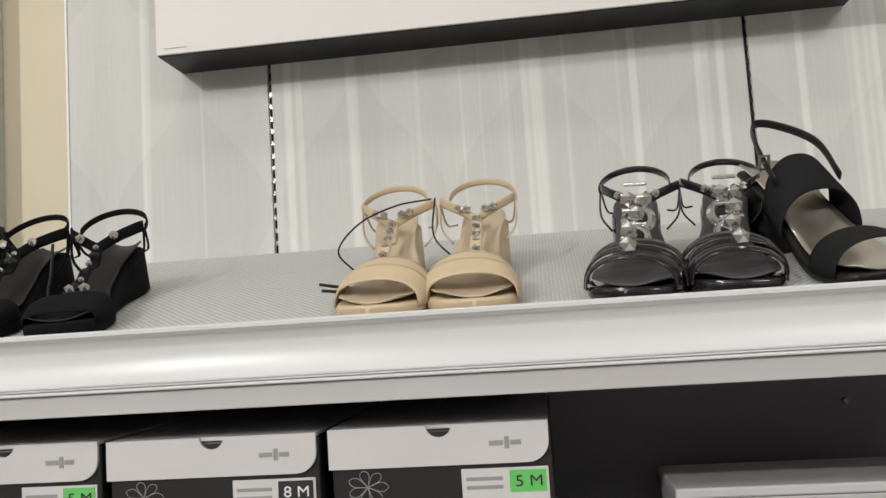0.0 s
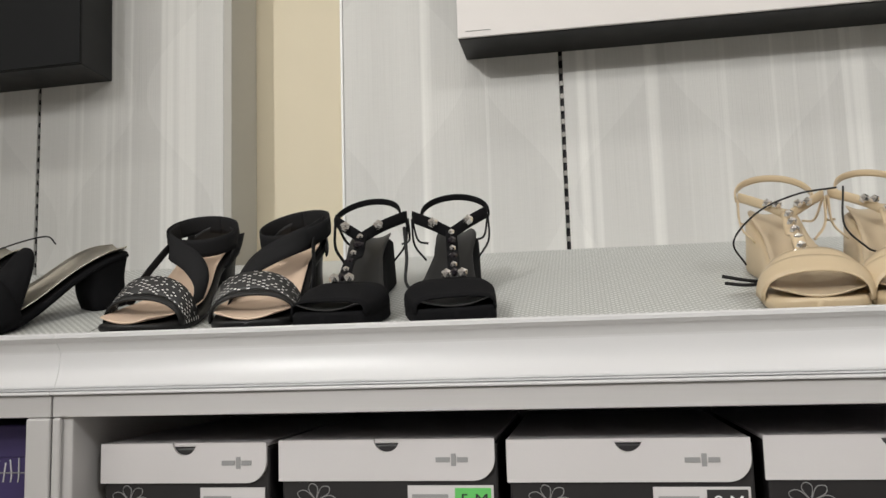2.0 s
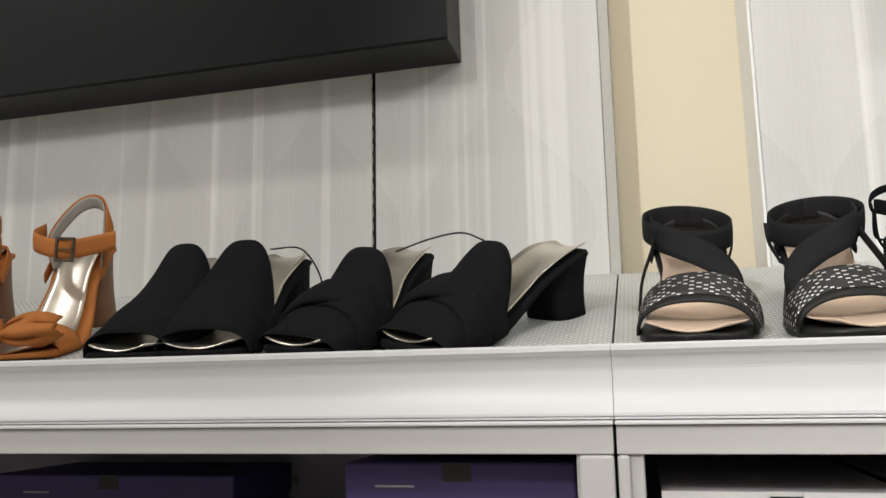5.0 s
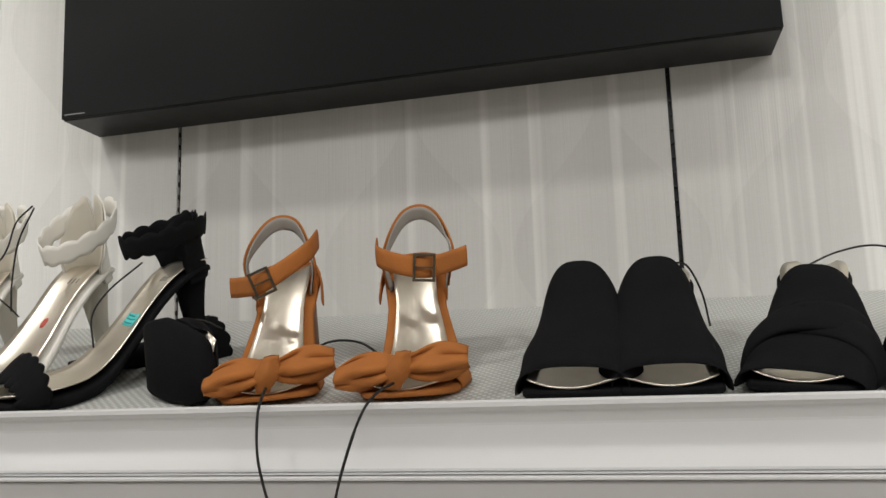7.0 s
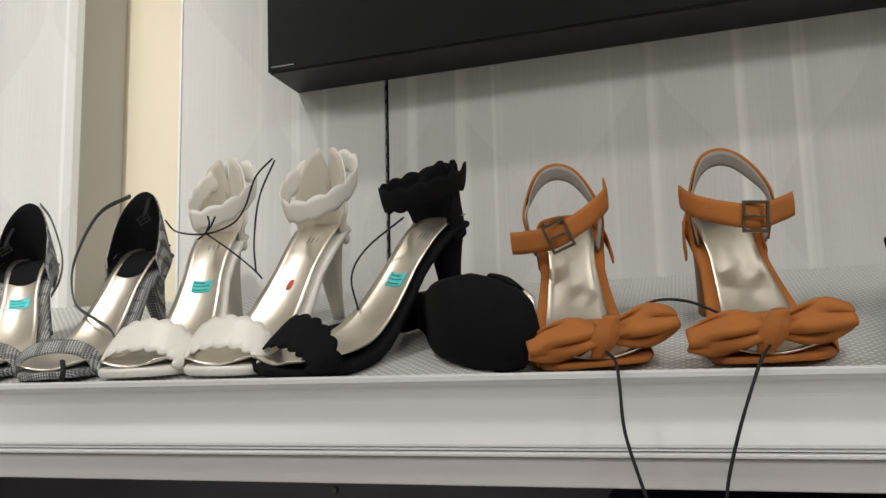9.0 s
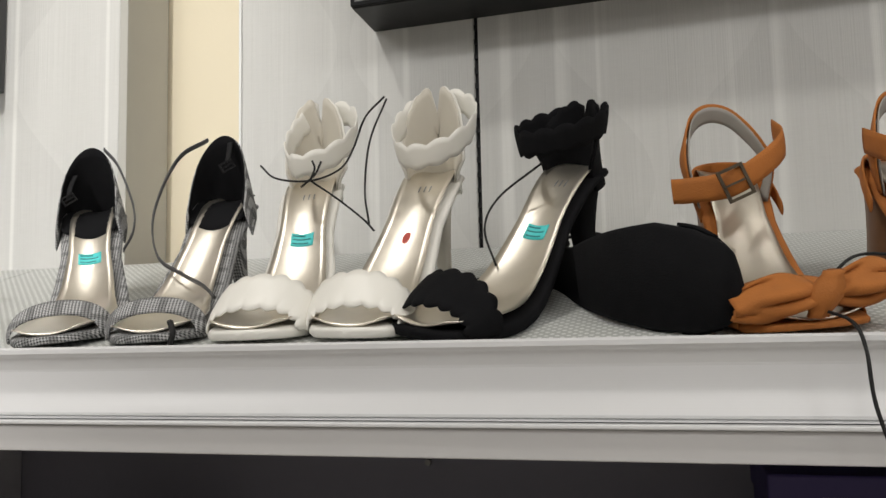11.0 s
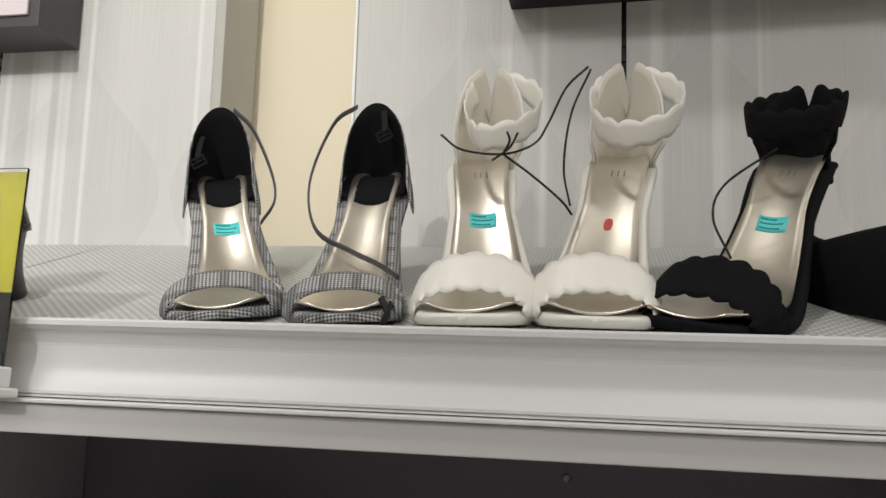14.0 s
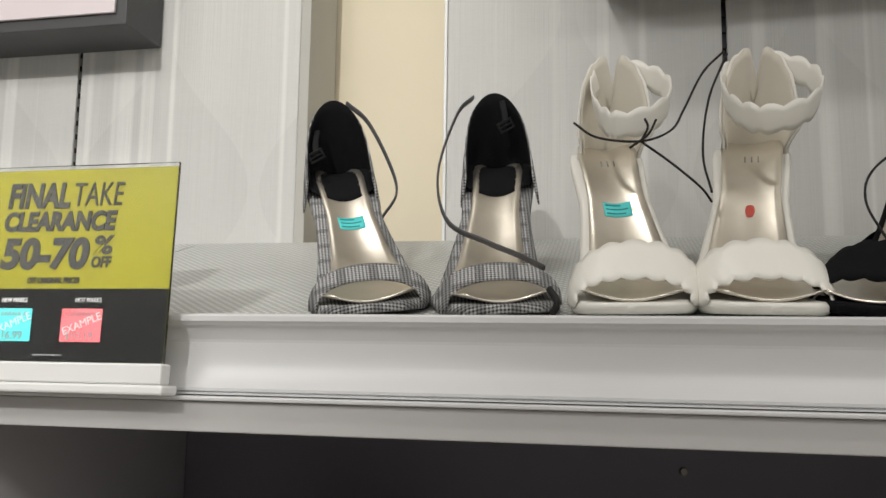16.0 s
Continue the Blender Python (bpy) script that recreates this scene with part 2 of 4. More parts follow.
def block(name, lo, hi, mat, parent=None, label="", bevel=0.002, seg=2):
    bm = bmesh.new()
    bmesh.ops.create_cube(bm, size=1)
    for v in bm.verts:
        v.co = [lo[i] + (v.co[i] + 0.5) * (hi[i] - lo[i]) for i in range(3)]
    if bevel:
        bmesh.ops.bevel(bm, geom=bm.edges[:], offset=bevel, segments=seg, affect="EDGES", profile=0.5)
    me = bpy.data.meshes.new(name)
    bm.to_mesh(me)
    bm.free()
    me.materials.append(mat)
    ob = new(name, me)
    if parent:
        ob.parent = parent
    if label:
        ob["label"] = label
    return ob


def prism(name, outline, axis_lo, axis_hi, mat, parent=None, label="", smooth=False):
    """An outline of (y, z) pairs drawn out along x."""
    k = len(outline)
    verts = [(axis_lo, y, z) for y, z in outline] + [(axis_hi, y, z) for y, z in outline]
    faces = [(i, (i + 1) % k, k + (i + 1) % k, k + i) for i in range(k)] + [tuple(range(k)), tuple(range(k, 2 * k))]
    return link_mesh(name, verts, faces, mat, parent, label, smooth)


def sheet(name, fn, nu, nv, thick, mat, parent, label="", closed=False, bulge=0.0):
    """A curved sheet of leather: fn(u, v) with u, v from 0 to 1, given a thickness."""
    P = np.array([[fn(i / (nu if closed else nu - 1), j / (nv - 1)) for j in range(nv)] for i in range(nu)], float)
    du = (np.roll(P, -1, 0) - np.roll(P, 1, 0)) if closed else np.gradient(P, axis=0)
    dv = np.gradient(P, axis=1)
    N = np.cross(du, dv)
    N /= np.linalg.norm(N, axis=2, keepdims=True) + 1e-12
    prof = np.sqrt(np.clip(1 - (2 * np.arange(nv) / (nv - 1) - 1) ** 2 * 0.75, 0, 1))[None, :, None]
    A, B = P + N * thick / 2 * prof, P - N * thick / 2 * prof
    verts = np.concatenate([A.reshape(-1, 3), B.reshape(-1, 3)])
    o = nu * nv
    faces = []
    for i in range(nu if closed else nu - 1):
        a, b = i * nv, ((i + 1) % nu) * nv
        for j in range(nv - 1):
            faces.append((a + j, b + j, b + j + 1, a + j + 1))
            faces.append((o + a + j, o + a + j + 1, o + b + j + 1, o + b + j))
        faces.append((a, o + a, o + b, b))
        faces.append((a + nv - 1, b + nv - 1, o + b + nv - 1, o + a + nv - 1))
    if not closed:
        e = (nu - 1) * nv
        for j in range(nv - 1):
            faces.append((j, j + 1, o + j + 1, o + j))
            faces.append((e + j, o + e + j, o + e + j + 1, e + j + 1))
    uv = [(i / (nu - 1), j / (nv - 1)) for i in range(nu) for j in range(nv)] * 2
    return link_mesh(name, verts, faces, mat, parent, label, True, uv)


def loft(name, rings, mat, parent=None, label=""):
    k = len(rings[0])
    verts = [p for r in rings for p in r]
    faces = [(a * k + i, a * k + (i + 1) % k, (a + 1) * k + (i + 1) % k, (a + 1) * k + i) for a in range(len(rings) - 1) for i in range(k)]
    faces += [tuple(range(k)), tuple(range((len(rings) - 1) * k, len(rings) * k))]
    ob = link_mesh(name, verts, faces, mat, parent, label, True)
    return ob


def smooth_path(pts, n):
    """A Catmull-Rom path of n points through pts."""
    P = [Vector(p) for p in pts]
    P = [2 * P[0] - P[1]] + P + [2 * P[-1] - P[-2]]
    out = []
    for k in range(n):
        s = k / (n - 1) * (len(P) - 3)
        i = min(int(s), len(P) - 4)
        t = s - i
        a, b, c, d = P[i:i + 4]
        out.append(0.5 * (2 * b + (c - a) * t + (2 * a - 5 * b + 4 * c - d) * t * t + (3 * b - a - 3 * c + d) * t ** 3))
    return out


def tube(name, pts, r, mat, parent=None, label="", n=28, k=6):
    path = smooth_path(pts, n)
    rings = []
    for i, p in enumerate(path):
        d = (path[min(i + 1, n - 1)] - path[max(i - 1, 0)]).normalized()
        a = d.cross(Vector((0.3, 0.2, 1))).normalized()
        b = d.cross(a)
        rings.append([p + r * (a * math.cos(q * 2 * math.pi / k) + b * math.sin(q * 2 * math.pi / k)) for q in range(k)])
    return loft(name, rings, mat, parent, label)


def band(name, pts, ups, width, thick, mat, parent, label="", n=24, wave=0.0, waves=8, nv=5):
    """A strap along a path; ups: the way across the strap at each point given."""
    path, across = smooth_path(pts, n), smooth_path(ups, n)

    def fn(u, v):
        i = round(u * (n - 1))
        w = width / 2 + wave * abs(math.sin(u * waves * math.pi)) * (1 if v > 0.5 else 0.8)
        return path[i] + across[i].normalized() * (2 * v - 1) * w

    return sheet(name, fn, n, nv, thick, mat, parent, label)


def ring_frame(name, w, h, t, mat, parent, m):
    """A small rectangular buckle with a prong."""
    pts = [(-w / 2, 0, -h / 2), (w / 2, 0, -h / 2), (w / 2, 0, h / 2), (-w / 2, 0, h / 2)]
    rings = []
    for sx, sz in ((-1, -1), (1, -1), (1, 1), (-1, 1), (-1, -1)):
        rings.append([m @ Vector((sx * (w / 2 + a), b, sz * (h / 2 + a))) for a, b in ((t, -t), (t, t), (-t, t), (-t, -t))])
    k = 4
    verts = [p for r in rings for p in r]
    faces = [(a * k + i, a * k + (i + 1) % k, (a + 1) * k + (i + 1) % k, (a + 1) * k + i) for a in range(4) for i in range(k)]
    o = len(verts)
    for x, y, z in ((-w / 2, -t, -t), (w / 2, -t, -t), (w / 2, -t, t), (-w / 2, -t, t), (-w / 2, -2.4 * t, -t), (w / 2, -2.4 * t, -t), (w / 2, -2.4 * t, t), (-w / 2, -2.4 * t, t)):
        verts.append(m @ Vector((x, y, z * 0.7)))
    faces += [(o, o + 1, o + 2, o + 3), (o + 4, o + 5, o + 6, o + 7), (o, o + 1, o + 5, o + 4), (o + 2, o + 3, o + 7, o + 6), (o, o + 3, o + 7, o + 4), (o + 1, o + 2, o + 6, o + 5)]
    return link_mesh(name, verts, faces, mat, parent, "", False)


def lettering(name, words, size, mat, parent, m, width=0.0, shear=0.0, bold=0.0):
    """Words as a mesh in the plane of m (x along, y up)."""
    cu = bpy.data.curves.new(name, "FONT")
    cu.body, cu.size, cu.shear, cu.extrude, cu.offset = words, size, shear, 0.0002, bold
    ob = new(name, cu)
    me = bpy.data.meshes.new_from_object(ob.evaluated_get(bpy.context.evaluated_depsgraph_get()))
    bpy.data.objects.remove(ob)
    xs = [v.co.x for v in me.vertices]
    if width:
        k, x0 = width / (max(xs) - min(xs)), min(xs)
        for v in me.vertices:
            v.co.x = (v.co.x - x0) * k
    me.transform(m)
    me.materials.clear()
    me.materials.append(mat)
    out = new(name, me)
    out.parent = parent
    return out


def thing(name, m, label, category, group=""):
    ob = new(name)
    ob.empty_display_size = 0.02
    ob.matrix_world = m
    return tagged(ob, label, category, group)


def sm(a, b, x):
    """Smooth step from 0 at a to 1 at b, either way round."""
    t = min(1, max(0, (x - a) / (b - a)))
    return t * t * (3 - 2 * t)


# ---- the room ----
def wall(name, lo, hi, mat, kind="structure"):
    return tagged(block(name, lo, hi, mat, bevel=0), kind=kind)


X0, X1 = -4.6, 2.4
wall("floor", (X0, -6, -0.05), (X1, 1.4, 0), M["floor"])
wall("ceiling", (X0, -6, CEIL), (X1, 1.4, CEIL + 0.05), M["plaster"])
wall("wall_south", (X0, -6.1, 0), (X1, -6, CEIL), M["farwall"])
wall("wall_west", (X0 - 0.1, -6, 0), (X0, 1.27, CEIL), M["farwall"])
wall("wall_east", (X1, -6, 0), (X1 + 0.1, 1.27, CEIL), M["farwall"])
wall("wall_north", (X0, 1.268, 0), (X1, 1.4, CEIL), M["beige"])

# papered display panels standing off the wall; each pair of bounds is one bay
BAYS = [(-3.63, -2.294), (-2.142, -0.958), (-0.806, 0.378)]
POSTS = [-2.581, -1.855, -1.245, -0.519, 0.091]
for k, (a, b) in enumerate(BAYS):
    edges = [a] + [p for p in POSTS if a < p < b] + [b]
    for i in range(len(edges) - 1):
        lo = edges[i] + (0.0025 if i else 0.004)
        hi = edges[i + 1] - (0.0025 if i < len(edges) - 2 else 0.012)
        p = block("wall_panel", (lo, WALL_Y, 1.60), (hi, 1.262, 2.7), M["paper"], bevel=0.0008, seg=1)
        tagged(p, "grey striped woven wallpaper on a display panel", "wall panel", kind="structure")
    tagged(block("trim", (a, WALL_Y - 0.001, 1.60), (a + 0.0035, 1.266, 2.7), M["trimw"], bevel=0.0008), "thin white metal edge of a wall panel", "trim", kind="structure")
    tagged(block("trim", (b - 0.0115, WALL_Y - 0.001, 1.60), (b, 1.266, 2.7), M["greyedge"], bevel=0.001), "grey return of a wall panel beside the recess", "trim", kind="structure")


def slotted_post(x):
    t = thing("slotted_upright", pose(x, WALL_Y + 0.004, 0), "black slotted steel upright between wallpaper panels", "shelf upright", "slotted uprights")
    block("channel", (-0.0025, 0.003, 1.6), (0.0025, 0.02, 2.7), M["slot"], t, bevel=0)
    for i in range(30):
        z = 1.66 + i * 0.0165
        block("slot_bridge", (-0.0024, -0.001, z), (0.0024, 0.0028, z + 0.006), M["steel" if x == -0.519 else "slot"], t, bevel=0)
    return t


for x in POSTS:
    slotted_post(x)


# ---- shelf fixture ----
JOINTS = [-3.87, -2.415, -0.962, 0.52]


def crown(a, b):
    """One length of cove moulding with its lip and bottom bead."""
    k = 22
    out = [(LIP_Y + 0.012, 1.548), (LIP_Y + 0.008, LIP_Z), (LIP_Y + 0.001, LIP_Z), (LIP_Y - 0.001, LIP_Z - 0.0015), (LIP_Y - 0.001, LIP_Z - 0.0045), (LIP_Y + 0.001, LIP_Z - 0.006)]
    for i in range(k + 1):
        q = i / k
        e = max(0, (q - 0.3) / 0.7)
        out.append((LIP_Y + 0.002 + 0.008 * min(1, q / 0.25) ** 0.6 - 0.007 * e * e, LIP_Z - 0.007 - 0.0385 * q))
    out += [(LIP_Y + 0.003, 1.5093), (LIP_Y + 0.005, 1.5085), (LIP_Y + 0.003, 1.507), (LIP_Y + 0.022, 1.507), (LIP_Y + 0.022, 1.548)]
    t = prism("crown_moulding", out, a + 0.0002, b - 0.0002, M["fascia"])
    return tagged(t, "white lacquered cove moulding along the shelf edge", "moulding", "crown mouldings")


for a, b in zip(JOINTS, JOINTS[1:]):
    crown(a, b)
    bead = block("trim", (a + 0.0004, LIP_Y - 0.004, 1.5035), (b - 0.0004, LIP_Y + 0.02, 1.5062), M["fascia"], bevel=0.0008)
    tagged(bead, "thin white bead under the cove moulding", "trim", kind="structure")
    fr = block("front_rail", (a + 0.001, LIP_Y, 1.4845), (b - 0.001, LIP_Y + 0.02, 1.503), M["laminate"], bevel=0.0008)
    tagged(fr, "pale laminate rail under the shelf moulding", "rail")
    # sloped display top, liner
    y0, z0, y1, z1 = LIP_Y + 0.012, SHELF_Z, WALL_Y - 0.001, WALL_Z
    top = prism("display_shelf", [(y0, z0 - 0.004), (y0, z0 - 0.012), (y1, z1 - 0.016), (y1, z1 - 0.004)], a + 0.0008, b - 0.0008, M["laminate"])
    tagged(top, "sloping laminate display shelf", "shelf")
    lin = prism("shelf_liner", [(y0, z0 - 0.003), (y0, z0 - 0.0038), (y1, z1 - 0.0038), (y1, z1 - 0.002)], a + 0.001, b - 0.001, M["liner"])
    tagged(lin, "grey studded rubber liner on the sloping shelf", "shelf liner")
    # cubby below; top, back and shelf boards carry the shade under the shelf in their colour
    cub = thing("shelf_cabinet", pose(0, 0, 0), "pale laminate cubby cabinet holding shoe boxes", "cabinet", "cabinets")
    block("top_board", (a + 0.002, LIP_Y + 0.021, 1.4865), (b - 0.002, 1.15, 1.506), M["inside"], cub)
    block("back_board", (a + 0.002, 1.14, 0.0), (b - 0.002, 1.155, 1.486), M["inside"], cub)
    block("side_board", (a + 0.002, LIP_Y + 0.004, 0.0), (a + 0.018, 1.139, 1.4855), M["laminate"], cub)
    block("side_board", (b - 0.026, LIP_Y + 0.004, 0.0), (b - 0.002, 1.139, 1.4855), M["laminate"], cub)
    block("front_stile", (b - 0.024, LIP_Y - 0.001, 0.0), (b - 0.001, LIP_Y + 0.0035, 1.484), M["laminate"], cub)
    block("front_stile", (a + 0.001, LIP_Y - 0.001, 0.0), (a + 0.009, LIP_Y + 0.0035, 1.484), M["laminate"], cub)
    for z in (0.1, 0.4, 0.7, 1.0, 1.3):
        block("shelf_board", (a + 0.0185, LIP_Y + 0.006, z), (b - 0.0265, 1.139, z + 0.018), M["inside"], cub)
    for sx in (0.35, 0.75):
        bm = bmesh.new()
        bmesh.ops.create_cone(bm, cap_ends=True, segments=14, radius1=0.004, radius2=0.003, depth=0.004, matrix=pose(a + (b - a) * sx, 1.138, 1.43, 90))
        me = bpy.data.meshes.new("screw_head")
        bm.to_mesh(me), bm.free()
        me.materials.append(M["steel"])
        new("screw_head", me).parent = cub


# ---- wall boxes with prints ----
def light_box(name, x0, x1, z0, face, side, label, rim=0.0):
    t = thing(name, pose(0, 0, 0), label, "wall display")
    y0, z1 = 1.103, 2.45
    block("box_body", (x0, y0 + 0.004, z0), (x1, WALL_Y - 0.001, z1), M[side], t, bevel=0.0012)
    block("print_face", (x0 + rim, y0, z0 + 0.001 + rim), (x1 - rim, y0 + 0.0036, z1 - rim), M[face], t, bevel=0.0006)
    return t


lb = light_box("wall_print_box", -0.638, 0.21, 1.90, "canvas", "boxside", "pale canvas print box with black sides on the wallpaper")
block("caption_bar", (-0.628, 1.1022, 1.908), (-0.598, 1.1028, 1.9085), M["greyink"], lb, bevel=0)
db = light_box("wall_print_box", -1.971, -1.133, 1.90, "boxblk", "boxside", "glossy black print box hung on the wallpaper")
db.matrix_world = pose(-1.971, 0, 1.90) @ pose(0, 0, 0, 0, -0.95, 0) @ pose(1.971, 0, -1.90)  # hangs a little askew
block("caption_bar", (-1.966, 1.1022, 1.9055), (-1.938, 1.1028, 1.9066), M["greyink"], db, bevel=0)
light_box("wall_print_box", -3.35, -2.476, 1.878, "pinkish", "charcoal", "pinkish white print in a charcoal box frame on wallpaper", 0.012)

# ---- shoe boxes in the cubbies ----
def carton(x0, x1, y0, z0, z1, label_colour=None, size_text=""):
    """A black shoe box with a white lid whose corner is rounded, a thumb notch and a size label."""
    cx, w = (x0 + x1) / 2, x1 - x0
    t = thing("shoe_box", pose(cx, y0, z0), "black shoe box with a white lid and size label", "shoe box", "white-lidded shoe boxes")
    h = z1 - z0
    block("box_base", (-w / 2 + 0.002, 0.002, 0), (w / 2 - 0.002, 0.27, h - 0.004), M["black_carton"], t)
    # lid front, lower right corner rounded, notch on top
    lh, r = 0.034, 0.018
    o = [(-w / 2, h)]
    o += [(-w / 2, h - lh), (w / 2 - r - 0.004, h - lh)]
    o += [(w / 2 - 0.004 - r + r * math.sin(a * math.pi / 16), h - lh + r - r * math.cos(a * math.pi / 16)) for a in range(1, 9)]
    o += [(w / 2 - 0.004, h)]
    nr = 0.011
    o += [(nr * math.cos(a * math.pi / 10), h - nr * 0.95 * math.sin(a * math.pi / 10)) for a in range(11)]
    k = len(o)
    verts = [(x, -0.0012, z) for x, z in o] + [(x, 0.0018, z) for x, z in o]
    faces = [tuple(range(k)), tuple(range(k, 2 * k))] + [(i, (i + 1) % k, k + (i + 1) % k, k + i) for i in range(k)]
    link_mesh("lid_front", verts, faces, M["carton"], t, "white lid front with a thumb notch", False)
    block("lid_top", (-w / 2, 0.002, h - 0.0035), (w / 2 - 0.004, 0.272, h), M["carton"], t, bevel=0.0008)
    for i, (dx, dw) in enumerate(((0.0, 0.012), (0.013, 0.004), (0.018, 0.009))):
        block("logo_mark", (w * 0.22 + dx, -0.0018, h - 0.019 - (0.003 if i == 1 else 0)), (w * 0.22 + dx + dw, -0.0013, h - 0.015 + (0.003 if i == 1 else 0)), M["greyink"], t, bevel=0)
    for i in range(7):
        a = i * math.pi * 2 / 7
        c, s = math.cos(a), math.sin(a)
        tube("printed_petal", [(-w * 0.33, 0.0012, h - 0.05), (-w * 0.33 + 0.012 * c - 0.004 * s, 0.0012, h - 0.05 + 0.01 * s + 0.004 * c), (-w * 0.33 + 0.018 * c, 0.0012, h - 0.05 + 0.014 * s), (-w * 0.33 + 0.012 * c + 0.004 * s, 0.0012, h - 0.05 + 0.01 * s - 0.004 * c), (-w * 0.33, 0.0012, h - 0.05)], 0.0004, M["greyink"], t, n=16, k=4)
    lab = block("size_label", (w * 0.09, 0.0004, h - 0.072), (w / 2 - 0.006, 0.0016, h - lh - 0.004), M["carton"], t, bevel=0)
    lx = w * 0.3
    if label_colour:
        block("size_patch", (lx, -0.0002, h - 0.058), (w / 2 - 0.008, 0.0003, h - lh - 0.006), M[label_colour], lab, bevel=0)
    if size_text:
        lettering("size_text", size_text, 0.013, M["whiteink" if label_colour == "ink" else "ink"], lab, Matrix.Translation((lx + 0.005, -0.0006, h - 0.0535)) @ pose(0, 0, 0, 90), 0.022)
    for q in (0.008, 0.015):
        block("label_bar", (w * 0.11, -0.0001, h - lh - 0.006 - q), (w * 0.27, 0.0003, h - lh - 0.003 - q), M["greyink"], lab, bevel=0)
    return t


for i, (a, b, c, s) in enumerate(((-0.934, -0.776, None, ""), (-0.770, -0.580, "green", "5 M"), (-0.574, -0.379, "ink", "8 M"), (-0.373, -0.180, "green", "5 M"))):
    carton(a, b, 0.85 + 0.003 * (i % 2), 1.3185, 1.458 + 0.001 * (i % 2), c, s)


def purple_box(x0, x1, y0, z0, z1):
    t = thing("shoe_box", pose((x0 + x1) / 2, y0, z0), "dark purple shoe box with white brush strokes", "shoe box", "purple shoe boxes")
    w, h = x1 - x0, z1 - z0
    block("box_base", (-w / 2 + 0.002, 0.002, 0), (w / 2 - 0.002, 1.134 - y0, h - 0.004), M["purple"], t)
    block("lid", (-w / 2, 0, h - 0.03), (w / 2, 1.136 - y0, h), M["purple"], t)
    block("thumb_notch", (-0.011, -0.0006, h - 0.014), (0.011, -0.0001, h - 0.0002), M["black_carton"], t, bevel=0.0002)
    block("logo_mark", (-w * 0.36, -0.0006, h - 0.018), (-w * 0.36 + 0.03, -0.0001, h - 0.0165), M["greyink"], t, bevel=0)
    for i in range(int(w / 0.0075)):
        x = -w / 2 + 0.004 + i * 0.0075
        q = random.uniform(0.006, 0.016)
        tube("brush_stroke", [(x, 0.0015, h - 0.052), (x + 0.001, 0.0013, h - 0.045), (x + random.uniform(-0.001, 0.003), 0.0015, h - 0.043 + q)], 0.0007, M["whiteink"], t, n=6, k=4)
    block("printed_line", (-w / 2 + 0.002, 0.0006, h - 0.044), (w / 2 - 0.002, 0.0018, h - 0.043), M["greyink"], t, bevel=0)
    return t


purple_box(-1.165, -0.992, 0.862, 1.3185, 1.475)
purple_box(-1.6, -1.328, 1.0, 1.3185, 1.449)
dk = thing("shoe_box", pose(-2.2, 1.0, 1.3185, 0, 0, 24), "plain black shoe box turned askew in the cubby", "shoe box")
block("box_base", (-0.06, 0, 0), (0.06, 0.05, 0.07), M["black_carton"], dk)
block("lid", (-0.062, -0.002, 0.0705), (0.062, 0.052, 0.078), M["black_carton"], dk)
gl = thing("box_lid", pose(0.06, 0.95, 1.3185), "pale grey upturned box lid in the cubby", "box lid")
block("lid_tray", (-0.13, 0, 0), (0.13, 0.12, 0.05), M["laminate"], gl)
block("lid_rim", (-0.132, -0.002, 0.0505), (0.132, 0.122, 0.06), M["carton"], gl)


